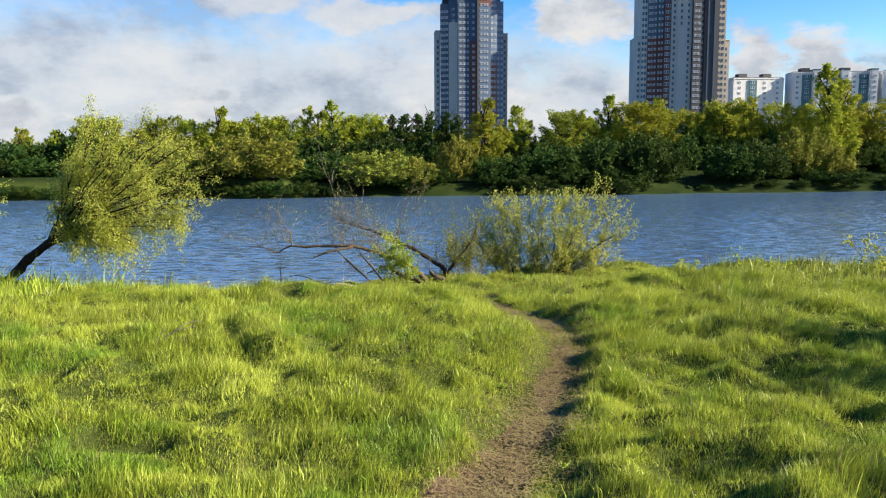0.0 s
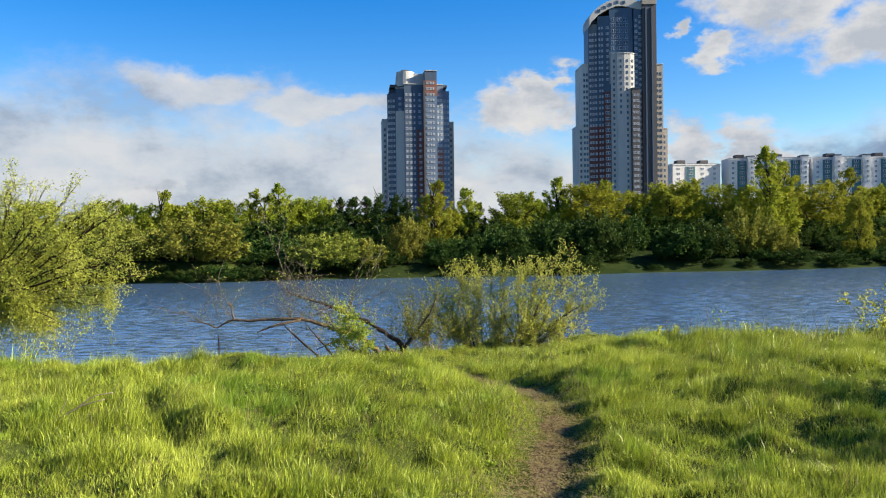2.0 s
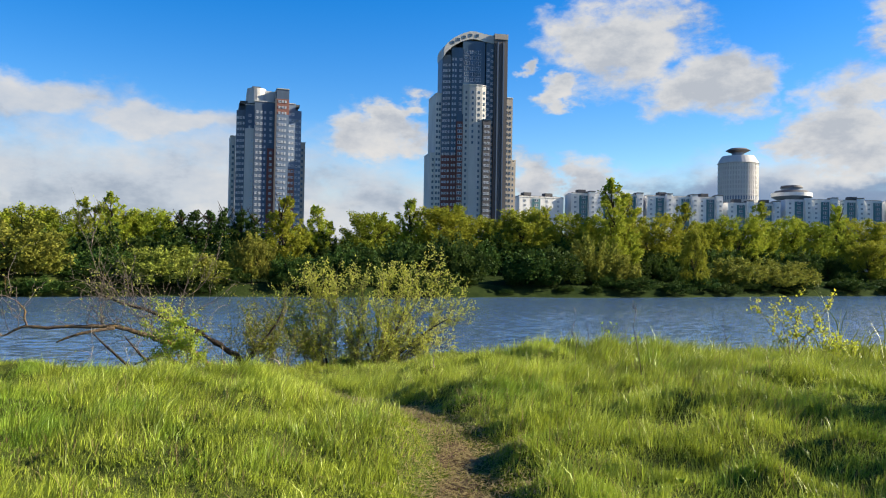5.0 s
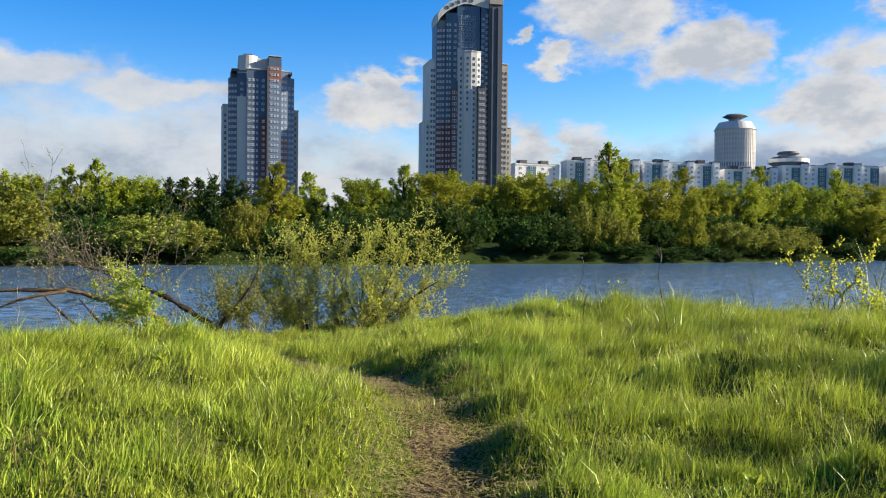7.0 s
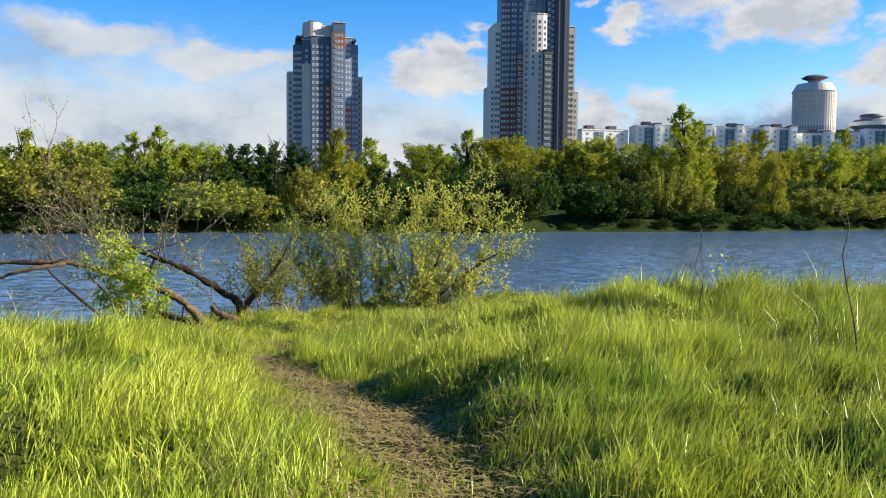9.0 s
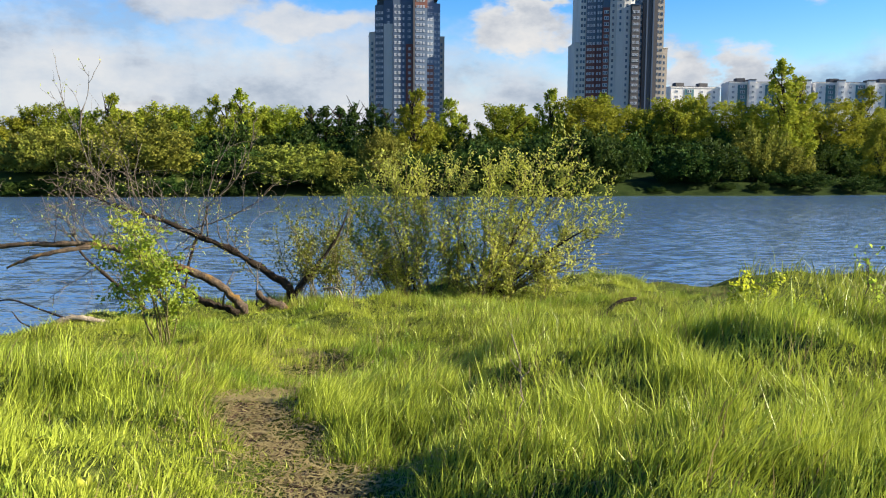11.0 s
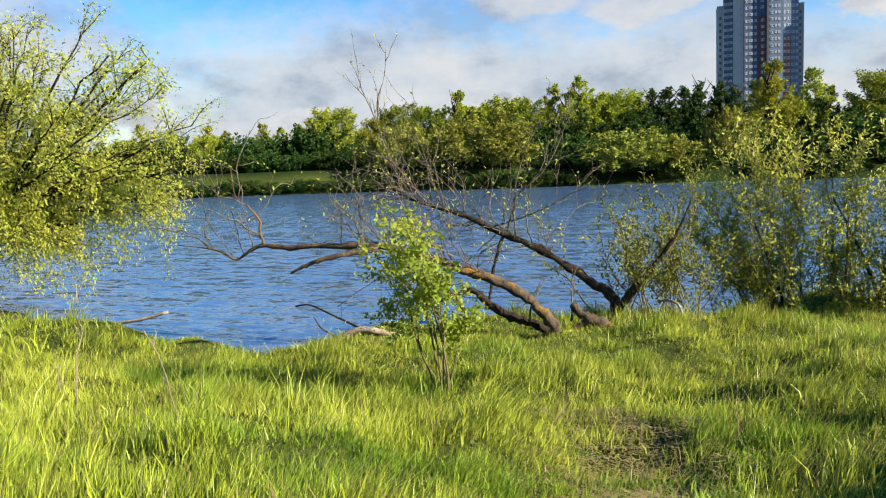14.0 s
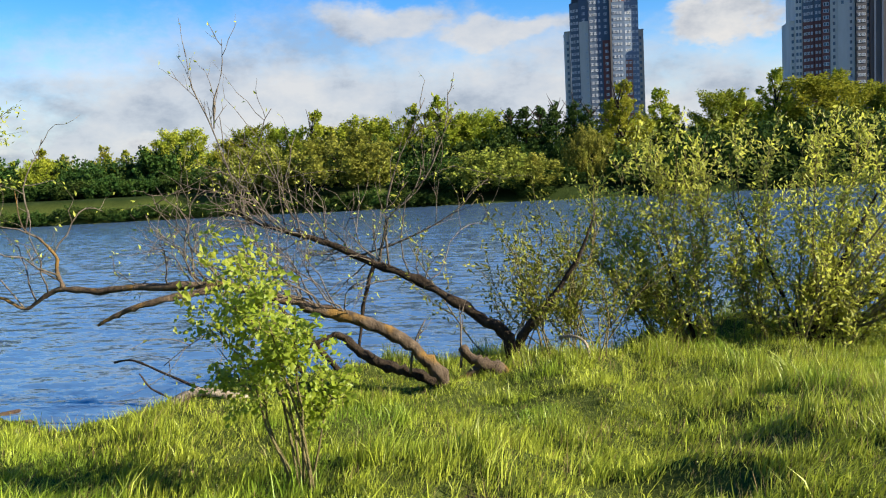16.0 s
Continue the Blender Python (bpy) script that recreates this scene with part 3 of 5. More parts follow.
def stand_tree(kind, x, y, h, wide=1.0, rng=random):
    """Stands a tree of that kind and height; wide scales its breadth."""
    pool = KINDS[kind]
    k = rng.randrange(len(pool))
    s = 0.98 * h / KIND_H.get(kind, 10.3)
    z = float(height(x, y)) - 0.1
    m = pose(x, y, z, 0, 0, rng.uniform(0, 360)) @ Matrix.Diagonal((s * wide, s * wide, s, 1))
    if (kind, k) in used:
        copy_thing(pool[k], m)
    else:
        used.add((kind, k))
        pool[k].matrix_basis = m


SPRUCES = [('dark', -10.0, 139.4, 10.0), ('dark', -8.0, 137.7, 10.6), ('dark', -5.8, 142.0, 10.6), ('dark', -3.7, 138.3, 10.9), ('dark', -1.0, 138.7, 10.4), ('dark', 0.8, 142.9, 9.7), ('dark', -12.6, 143.0, 9.5)]
WEST_TREES = [('round', -46.0, 132.1, 10.1), ('round', -41.8, 134.7, 9.4), ('birch', -37.1, 133.4, 10.7), ('olive', -35.8, 139.6, 9.7), ('olive', -31.0, 136.4, 11.2), ('round', -27.5, 134.9, 10.0), ('birch', -23.9, 137.4, 11.0), ('birch', -19.6, 136.1, 11.4), ('round', -17.7, 140.3, 10.9), ('olive', -14.8, 142.7, 10.8), ('birch', -22.6, 143.6, 10.2)]
MID_TREES = [('birch', 5.6, 133.6, 12.2), ('birch', 4.4, 137.4, 10.0), ('birch', 10.7, 138.3, 10.8), ('olive', 8.8, 142.0, 8.6), ('birch', 12.9, 140.6, 8.0), ('round', 19.4, 139.5, 11.7), ('round', 22.8, 144.0, 10.8), ('birch', 26.9, 142.6, 11.7), ('olive', 32.4, 143.5, 11.7), ('birch', 36.6, 148.5, 11.4), ('olive', 42.2, 147.7, 10.0)]
EAST_TREES = [('olive', 48.8, 147.2, 11.6), ('birch', 53.7, 150.3, 11.7), ('olive', 59.4, 149.6, 12.5), ('birch', 63.8, 142.6, 16.9), ('birch', 68.4, 147.6, 14.5), ('olive', 76.2, 152.1, 13.7), ('birch', 86.1, 157.4, 13.5), ('olive', 95.1, 162.4, 13.0), ('olive', 101.4, 162.5, 14.5), ('birch', 108.8, 164.9, 15.0), ('olive', 118.4, 170.1, 15.1), ('round', 126.1, 170.5, 14.8), ('birch', 136.7, 175.2, 15.1), ('olive', 145.8, 177.4, 16.0)]
WILLOW_SHRUBS = [('shrub', -37.3, 113.4, 6.5, 1.05), ('shrub', -40.2, 114.0, 5.7, 1.0), ('shrub', -27.6, 113.9, 4.9, 1.28), ('shrub', -24.9, 114.3, 3.4, 1.01), ('shrub', -10.6, 116.3, 3.8, 1.38), ('shrub', -5.4, 117.0, 3.0, 1.09), ('shrub', 0.7, 120.9, 5.2, 0.56), ('shrub', 54.4, 130.5, 7.2, 0.72), ('shrub', 58.1, 129.3, 4.7, 0.96), ('shrub', 86.6, 139.5, 4.8, 1.31), ('shrub', 92.6, 139.5, 3.4, 1.84), ('shrub', 99.3, 142.8, 3.9, 1.46)]
DARK_SHRUBS = [('hedge', 8.6, 121.0, 4.5, 1.21), ('hedge', 12.4, 122.5, 5.5, 1.0), ('hedge', 16.2, 123.1, 5.8, 1.06), ('hedge', 20.5, 123.7, 5.8, 1.07), ('hedge', 23.3, 125.1, 5.2, 0.84), ('hedge', 26.8, 123.6, 6.0, 0.93), ('hedge', 30.4, 124.1, 6.4, 0.87), ('hedge', 42.8, 125.9, 6.0, 0.94), ('hedge', 46.3, 126.7, 6.2, 0.92), ('hedge', -18.7, 117.2, 2.1, 2.51), ('hedge', -15.9, 117.6, 2.0, 2.35), ('hedge', 5.4, 120.6, 3.5, 1.03)]
for kind, x, y, h in SPRUCES + WEST_TREES + MID_TREES + EAST_TREES:
    stand_tree(kind, x, y, h, 1.0 + 0.25 * random.random())
for kind, x, y, h, wide in WILLOW_SHRUBS + DARK_SHRUBS:
    stand_tree(kind, x, y, h, wide)
stand_tree("weeping", 73.9, 132.3, 11.1, 0.9)
# low growth along the far waterline
edge = random.Random(9)
for k in range(58):
    x = -100 + k * 4.0 + edge.uniform(-1.5, 1.5)
    if x < -14:
        continue
    tall = edge.uniform(1.0, 2.8) if not 30 < x < 42 else 0.9
    stand_tree("hedge", x + edge.uniform(-1.5, 1.5), float(far_shore(x)) + edge.uniform(0.6, 3.2), tall, edge.uniform(1.2, 2.2), edge)
# scrub on the steep western part of the far bank
for k in range(34):
    x = -98 + k * 2.5 + edge.uniform(-0.8, 0.8)
    stand_tree("hedge", x, float(far_shore(x)) + edge.uniform(-0.5, 0.2), edge.uniform(1.5, 1.9), 1.6, edge)
# the wood goes on behind and to both sides
wood = random.Random(4)
for k in range(48):
    x = -118 + k * 5.8 + wood.uniform(-1.5, 1.5)
    back = wood.uniform(34, 60)
    h = (7.6 if x < -25 else 8.8 if x < 40 else 10.8) * wood.uniform(0.82, 1.0)
    if 3 < x < 16:
        h *= 0.72
    stand_tree(wood.choice(["round", "olive", "birch", "olive", "round"]), x, float(far_shore(x)) + back, h, 1.3, wood)
for k in range(16):
    x = -112 + k * 4.9 + wood.uniform(-1.5, 1.5)
    stand_tree(wood.choice(["olive", "birch", "round"]), x, float(far_shore(x)) + wood.uniform(14, 26), (6.4 + 2.0 * sstep(-100, -45, x)) * wood.uniform(0.7, 1.15), 1.05, wood)
# dark-leaved shrubs added between the trees, their colour supplying the shade there
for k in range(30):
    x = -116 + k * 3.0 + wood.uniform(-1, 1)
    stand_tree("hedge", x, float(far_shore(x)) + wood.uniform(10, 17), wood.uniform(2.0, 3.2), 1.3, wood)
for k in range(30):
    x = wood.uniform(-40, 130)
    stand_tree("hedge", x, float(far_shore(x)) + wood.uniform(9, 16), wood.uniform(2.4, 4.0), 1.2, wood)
# a wall of dark-leaved shrubs standing in for the deep shade under the wood
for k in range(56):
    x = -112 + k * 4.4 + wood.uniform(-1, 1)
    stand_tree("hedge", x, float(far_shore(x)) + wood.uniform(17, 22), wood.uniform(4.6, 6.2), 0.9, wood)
for k in range(18):
    x = 122 + k * 5.5 + wood.uniform(-2, 2)
    stand_tree(wood.choice(["round", "olive", "birch", "weeping"]), x, float(far_shore(x)) + wood.uniform(10, 34), wood.uniform(9, 12), 1.2, wood)


# ---- buildings ----
M_LIGHT = paint_material("light_grey_panel", (0.43, 0.425, 0.415))
M_BEIGE = paint_material("beige_panel", (0.30, 0.27, 0.235))
M_SLATE = paint_material("slate_grey_panel", (0.055, 0.09, 0.15))
M_MID = paint_material("blue_grey_panel", (0.115, 0.165, 0.245))
M_NAVY = paint_material("dark_blue_panel", (0.03, 0.072, 0.13), 0.3, 0.4)
M_PANEL = paint_material("white_block_panel", (0.66, 0.66, 0.66))
M_RED = paint_material("brick_red_panel", (0.21, 0.088, 0.068))
M_MAROON = paint_material("maroon_panel", (0.13, 0.045, 0.04))
M_COLUMN = paint_material("charcoal_panel", (0.075, 0.072, 0.078))
M_WHITE = paint_material("white_panel", (0.52, 0.51, 0.49))
M_TEAL = paint_material("teal_panel", (0.06, 0.16, 0.19))
M_ROOF = paint_material("roof_felt", (0.08, 0.08, 0.085))
M_GLASS = glass_material("window_glass", (0.045, 0.075, 0.115))
M_FRAME = paint_material("white_window_frame", (0.42, 0.45, 0.50), 0.05, 0.5)


def box_mesh(name, x0, x1, y0, y1, z0, z1, mat, bevel=0.0):
    bm = bmesh.new()
    bmesh.ops.create_cube(bm, size=1.0)
    for v in bm.verts:
        v.co = Vector(((x0 + x1) / 2 + v.co.x * (x1 - x0), (y0 + y1) / 2 + v.co.y * (y1 - y0), (z0 + z1) / 2 + v.co.z * (z1 - z0)))
    if bevel:
        bmesh.ops.bevel(bm, geom=bm.edges[:], offset=bevel, segments=2, affect="EDGES")
    me = bpy.data.meshes.new(name)
    bm.to_mesh(me)
    bm.free()
    me.materials.append(mat)
    return me


def window_mesh(w, h, bright, frame_mat=None):
    """A window of two sashes in one frame, the panes set back, facing -y."""
    b = 0.27 if bright else 0.10
    bm = bmesh.new()
    cols = [[bm.verts.new((x, -0.12, z)) for z in (0, h)] for x in (-w / 2, 0, w / 2)]
    sashes = [bm.faces.new((cols[i][0], cols[i + 1][0], cols[i + 1][1], cols[i][1])) for i in (0, 1)]
    rim = bmesh.ops.extrude_edge_only(bm, edges=[e for e in bm.edges if len(e.link_faces) == 1])
    for v in rim["geom"]:
        if isinstance(v, bmesh.types.BMVert):
            v.co.y = 0.04
    bmesh.ops.inset_individual(bm, faces=sashes, thickness=b, depth=0)
    corners = [[tuple(v.co) for v in f.verts] for f in sashes]
    rim = bmesh.ops.extrude_edge_only(bm, edges=[e for f in sashes for e in f.edges])
    for v in rim["geom"]:
        if isinstance(v, bmesh.types.BMVert):
            v.co.y += 0.09
    bmesh.ops.delete(bm, geom=sashes, context="FACES_ONLY")
    me = bpy.data.meshes.new("window")
    bm.to_mesh(me)
    bm.free()
    me.materials.append(frame_mat or M_FRAME)
    panes = []
    for quad in corners:
        pts = [(x, y + d, z) for d in (0.06, 0.085) for x, y, z in quad]
        panes.append(mesh_from("pane", pts, [(0, 1, 2, 3), (7, 6, 5, 4), (0, 4, 5, 1), (1, 5, 6, 2), (2, 6, 7, 3), (3, 7, 4, 0)], M_GLASS))
    return me, panes


def add_window(kind, parent, m):
    """One window with its two panes."""
    me, panes = WIN[kind]
    w = part("window", me, parent)
    w.matrix_local = m
    for p in panes:
        part("pane", p, w)


WIN = {"wide": window_mesh(2.4, 1.6, True), "mid": window_mesh(1.45, 1.3, True), "slim": window_mesh(0.9, 1.3, True), "deep": window_mesh(1.0, 1.5, False, M_MID),
       "dark": window_mesh(1.8, 1.8, False), "bay": window_mesh(2.6, 1.9, False)}


def strip(parent, x0, x1, y, depth, z1, mats, wins, floor_h=3.0, turn=0.0, z0=-2.0, cornice=None):
    """One upright strip of facade: a wall in one or more colours by height, and its windows floor by floor.
    mats: [(top, material)] from the ground up. wins: [(offset from x0, type, first z, last z)]."""
    lo = z0
    rot = Matrix.Translation(((x0 + x1) / 2, y, 0)) @ Matrix.Rotation(radians(turn), 4, "Z")
    half = (x1 - x0) / 2
    for top, mat in mats:
        wall = part("wall", box_mesh("wall", -half, half, 0, depth, lo, min(top, z1), mat), parent)
        wall.matrix_local = rot
        lo = top
    if cornice:
        c = part("cornice", box_mesh("cornice", -half - 0.15, half + 0.15, -0.25, depth, z1, z1 + 0.5, cornice, 0.08), parent)
        c.matrix_local = rot
    for off, kind, a, b in wins:
        for k in range(int((b - a) / floor_h)):
            add_window(kind, parent, rot @ Matrix.Translation((-half + off, -0.02, a + k * floor_h)))


def tower_west():
    ob = thing("residential_tower", "thirty-storey slate and red panelled apartment tower with stepped top", "tower block")
    S = lambda *a, **k: strip(ob, *a, **k)
    S(-19.2, -16.6, 6, 14, 66, [(66, M_LIGHT)], [(1.3, "deep", 6, 65)], cornice=M_LIGHT)
    S(-16.8, -12.2, 3, 16, 79.5, [(79.5, M_NAVY)], [(0.9, "slim", 6, 78), (2.3, "mid", 6, 78), (3.9, "slim", 6, 78)], turn=-22)
    S(-12.4, -7.6, 0.9, 16, 82, [(70, M_LIGHT), (82, M_SLATE)], [(3.6, "slim", 6, 66), (2.4, "mid", 70, 81)], cornice=M_LIGHT, turn=-12)
    S(-7.8, 2.6, 0, 16, 84, [(84, M_SLATE)], [(1.4, "mid", 6, 83), (3.4, "mid", 6, 83), (5.4, "slim", 6, 83), (8.3, "mid", 63, 83)], cornice=M_LIGHT)
    S(-1.2, 2.5, -0.4, 4, 60, [(60, M_MAROON)], [(1.9, "mid", 6, 60)])
    S(2.4, 3.3, -1.4, 4, 86, [(86, M_COLUMN)], [])
    S(3.2, 9.6, -1.2, 16, 91, [(78, M_MID), (86, M_RED), (91, M_SLATE)], [(1.6, "mid", 6, 88), (3.2, "slim", 6, 88), (4.6, "slim", 6, 88)], cornice=M_LIGHT)
    S(9.5, 13.2, 0.8, 16, 84, [(50, M_RED), (84, M_MID)], [(0.9, "slim", 6, 83), (2.5, "mid", 6, 83)], turn=4, cornice=M_LIGHT)
    S(13.0, 16.6, 2.0, 16, 81, [(81, M_MID)], [(1.2, "mid", 6, 80), (2.9, "slim", 6, 80)], turn=8)
    S(16.2, 19.2, 4.5, 14, 64.5, [(64.5, M_BEIGE)], [(1.4, "deep", 6, 63)], turn=5, cornice=M_LIGHT)
    # stepped penthouse with a rounded parapet
    bm = bmesh.new()
    bmesh.ops.create_cone(bm, cap_ends=True, segments=20, radius1=5.6, radius2=4.9, depth=8)
    me = bpy.data.meshes.new("penthouse")
    bm.to_mesh(me)
    bm.free()
    me.materials.append(M_LIGHT)
    part("penthouse", me, ob).location = (-6.6, 6, 87.4)
    part("roof_plant", box_mesh("roof_plant", -3.0, 3.6, 3, 9, 84, 90.4, M_LIGHT, 0.2), ob)
    part("roof_plant", box_mesh("roof_plant", -9.0, -4.6, 4, 8, 91, 92.6, M_ROOF, 0.2), ob)
    part("roof", box_mesh("roof", -15, 15.6, 3, 16, 83, 84.4, M_ROOF), ob)
    part("wall", box_mesh("wall", -15, 15.5, 8, 24, -2, 83, M_SLATE), ob, "rear wall of the tower")
    return ob


def tower_east():
    ob = thing("residential_tower", "forty-storey dark glass and pale panelled apartment tower with curved top", "tower block")
    S = lambda *a, **k: strip(ob, *a, **k)
    S(-23.6, -21.0, 5, 16, 61, [(61, M_WHITE)], [(1.3, "deep", 6, 60)], cornice=M_WHITE)
    S(-21.4, -18.2, 4, 18, 93, [(93, M_WHITE)], [(0.9, "deep", 6, 92), (2.3, "deep", 6, 92)], cornice=M_WHITE)
    S(-18.4, -13.6, 2.5, 18, 114, [(60, M_MAROON), (114, M_NAVY)], [(0.9, "slim", 6, 112), (2.3, "mid", 6, 112), (3.9, "slim", 6, 112)], turn=-22)
    S(-13.8, -7.6, 0.6, 18, 118, [(60, M_MAROON), (118, M_NAVY)], [(0.9, "slim", 6, 116), (2.3, "slim", 6, 116), (5.0, "mid", 84, 116)], turn=-10)
    S(-11.0, -7.6, -1.0, 6, 82, [(78, M_MAROON), (82, M_NAVY)], [(1.8, "wide", 6, 80)], turn=-6)
    S(-7.8, 4.6, 0, 18, 122, [(98, M_LIGHT), (122, M_NAVY)], [(2.2, "bay", 100, 120), (5.4, "bay", 100, 120), (8.6, "bay", 100, 120)])
    for k, (xa, xb, yy, tn) in enumerate(((-7.6, -4.4, -1.8, -22), (-4.6, -0.8, -2.9, -6), (-1.0, 2.6, -2.9, 6), (2.4, 5.0, -2.0, 20))):
        S(xa, xb, yy, 5, 97.5, [(97.5, M_LIGHT)], [((xb - xa) / 2, "deep", 6 if k in (0, 2) else 66, 96)], turn=tn, cornice=M_WHITE)
    S(2.8, 7.2, -4.0, 6, 79, [(79, M_COLUMN)], [(1.3, "mid", 6, 78), (3.1, "mid", 6, 78)], cornice=M_NAVY)
    S(5.2, 9.6, 0, 18, 122, [(122, M_NAVY)], [(1.2, "mid", 82, 120), (3.3, "mid", 6, 120)])
    S(9.4, 16.8, -1.6, 18, 123.5, [(123.5, M_COLUMN)], [])
    for xr in (11.2, 14.4):
        part("fin", box_mesh("fin", xr - 0.35, xr + 0.35, -2.2, 0, -2, 122, M_SLATE), ob)
    S(16.6, 21.0, 1.0, 18, 92.5, [(92.5, M_BEIGE)], [(1.2, "deep", 6, 91), (3.1, "deep", 6, 91)], turn=3, cornice=M_WHITE)
    S(16.8, 18.2, 2.5, 12, 112, [(112, M_MID)], [(0.7, "slim", 94, 110)])
    S(20.6, 24.0, 3.5, 14, 59, [(59, M_BEIGE)], [(1.6, "deep", 6, 58)], turn=4, cornice=M_WHITE)
    # pale attic, arched towards one side
    V, F = [], []
    prof = [(-18.4, 116.5), (-17.2, 119), (-13.6, 122.5), (-9.0, 125.2), (-4.4, 127.0), (-1.0, 127.2), (4.0, 126.2), (9.4, 125.6)]
    for x, z in prof:
        V += [(x, -0.5, z - 4.2), (x, -0.5, z), (x, 15, z), (x, 15, z - 4.2)]
    for i in range(len(prof) - 1):
        for j in range(4):
            a, b = i * 4 + j, i * 4 + (j + 1) % 4
            F.append((a, b, b + 4, a + 4))
    F += [(0, 1, 2, 3), tuple(len(V) - 4 + j for j in (3, 2, 1, 0))]
    part("attic", mesh_from("attic", V, F, M_LIGHT), ob, "pale arched attic storey")
    for x, z in ((-13.4, 119.6), (-10.4, 121.4), (-7.2, 122.9), (-3.6, 124.2), (0.0, 124.2)):
        part("attic_opening", box_mesh("attic_opening", x - 0.7, x + 0.7, -0.7, 0.0, z, z + 1.5, M_NAVY), ob)
    part("parapet", box_mesh("parapet", 9.2, 17.0, -2.0, 12, 123.5, 126.6, M_BEIGE, 0.15), ob)
    part("roof_plant", box_mesh("roof_plant", 0.0, 7.0, 4, 10, 125.5, 127.6, M_RED, 0.2), ob)
    part("wall", box_mesh("wall", -15.5, 18.8, 5, 26, -2, 119, M_NAVY), ob, "rear wall of the tower")
    return ob


tower_west().matrix_basis = pose(10.0, 440, 0, 0, 0, 4)
tower_east().matrix_basis = pose(118.2, 430, 0, 0, 0, 0)


def slab_block(length, floors, bays, label, roof_boxes):
    """A white panel block: loggias in teal recesses, windows floor by floor, plant boxes on the roof."""
    ob = thing("panel_block", label, "apartment block", "white panel blocks")
    top = floors * 2.9 + 2
    part("wall", box_mesh("wall", 0, length, 0, 13, -2, top, M_PANEL, 0.08), ob)
    part("parapet", box_mesh("parapet", -0.2, length + 0.2, -0.2, 13.2, top + 0.004, top + 0.8, M_PANEL, 0.1), ob)
    part("roof", box_mesh("roof", 0.4, length - 0.4, 0.4, 12.6, top + 1.0, top + 1.15, M_ROOF), ob)
    for k in range(bays):
        x = (k + 0.5) * length / bays
        if k % 3 == 2 and bays > 4:
            part("bay", box_mesh("bay", x - 2.2, x + 1.6, -2.4, -0.004, -2, top + 1.6, M_PANEL, 0.08), ob)
            part("bay_roof", box_mesh("bay_roof", x - 2.3, x + 1.7, -2.5, 4, top + 1.604, top + 2.2, M_ROOF), ob)
        if k % 3 == 1:
            part("loggia", box_mesh("loggia", x - 2.6, x + 2.6, -0.25, 0.2, 2, top - 0.6, M_TEAL), ob, "teal loggia strip")
        for f in range(max(0, floors - 5), floors):
            y = -0.3 if k % 3 == 1 else -2.42 if k % 3 == 2 and bays > 4 else -0.02
            add_window("wide" if k % 3 == 1 else "mid", ob, Matrix.Translation((x, y, 2.4 + f * 2.9)))
    for x in roof_boxes:
        part("roof_plant", box_mesh("roof_plant", x - 2.5, x + 2.5, 4, 9, top + 1.1, top + 3.4, M_ROOF, 0.15), ob)
    return ob


def ring_tower():
    """A round grey tower with close-set vertical ribs and a dark disc on its roof."""
    ob = thing("round_tower", "round grey high-rise with ribbed walls and a dark rooftop disc", "tower block")

    def drum(name, r0, r1, z0, z1, mat, seg=32):
        bm = bmesh.new()
        bmesh.ops.create_cone(bm, cap_ends=True, segments=seg, radius1=r0, radius2=r1, depth=z1 - z0)
        me = bpy.data.meshes.new(name)
        bm.to_mesh(me)
        bm.free()
        me.materials.append(mat)
        o = part(name, me, ob)
        o.location = (0, 0, (z0 + z1) / 2)
    drum("wall", 12.6, 12.6, -2, 72, M_LIGHT)
    drum("roof", 13.4, 10.5, 72.004, 77, M_LIGHT)
    drum("neck", 4.0, 4.0, 77, 79.5, M_MID, 20)
    drum("disc", 4.5, 8.0, 79.5, 81, M_ROOF, 28)
    drum("disc_cap", 8.0, 5.5, 81.004, 82.4, M_ROOF, 28)
    rib = box_mesh("rib", -0.35, 0.35, -13.1, -12.4, 20, 71.5, M_WHITE)
    for k in range(26):
        o = part("rib", rib, ob)
        o.rotation_euler = (0, 0, radians(-95 + k * 7.6))
    bands = [26 + 3.1 * j for j in range(15)]
    for j, z in enumerate(bands):
        drum("floor_band", 12.9, 12.9, z, z + (2.4 if j == 7 else 1.0), M_MID if j == 7 else M_WHITE)
    return ob


def drum_tower():
    """A lower round tower with a wide pale rim and a dark disc on its roof."""
    ob = thing("round_tower", "lower round grey tower with a wide pale rim", "tower block")
    for name, r0, r1, z0, z1, mat in (("wall", 9.0, 9.0, -2, 53, M_MID), ("soffit", 9.0, 14.0, 53.004, 56, M_MID), ("rim", 14.2, 14.2, 56.004, 58.6, M_PANEL),
                                      ("roof", 13.4, 11.0, 58.604, 60.4, M_ROOF), ("neck", 7.0, 7.0, 60.404, 62.6, M_MID), ("disc", 8.0, 7.0, 62.604, 64.2, M_ROOF)):
        bm = bmesh.new()
        bmesh.ops.create_cone(bm, cap_ends=True, segments=32, radius1=r0, radius2=r1, depth=z1 - z0)
        me = bpy.data.meshes.new(name)
        bm.to_mesh(me)
        bm.free()
        me.materials.append(mat)
        part(name, me, ob).location = (0, 0, (z0 + z1) / 2)
    rib = box_mesh("rib", -0.3, 0.3, -9.4, -8.9, 10, 52.5, M_LIGHT)
    for k in range(20):
        part("rib", rib, ob).rotation_euler = (0, 0, radians(-95 + k * 10))
    return ob


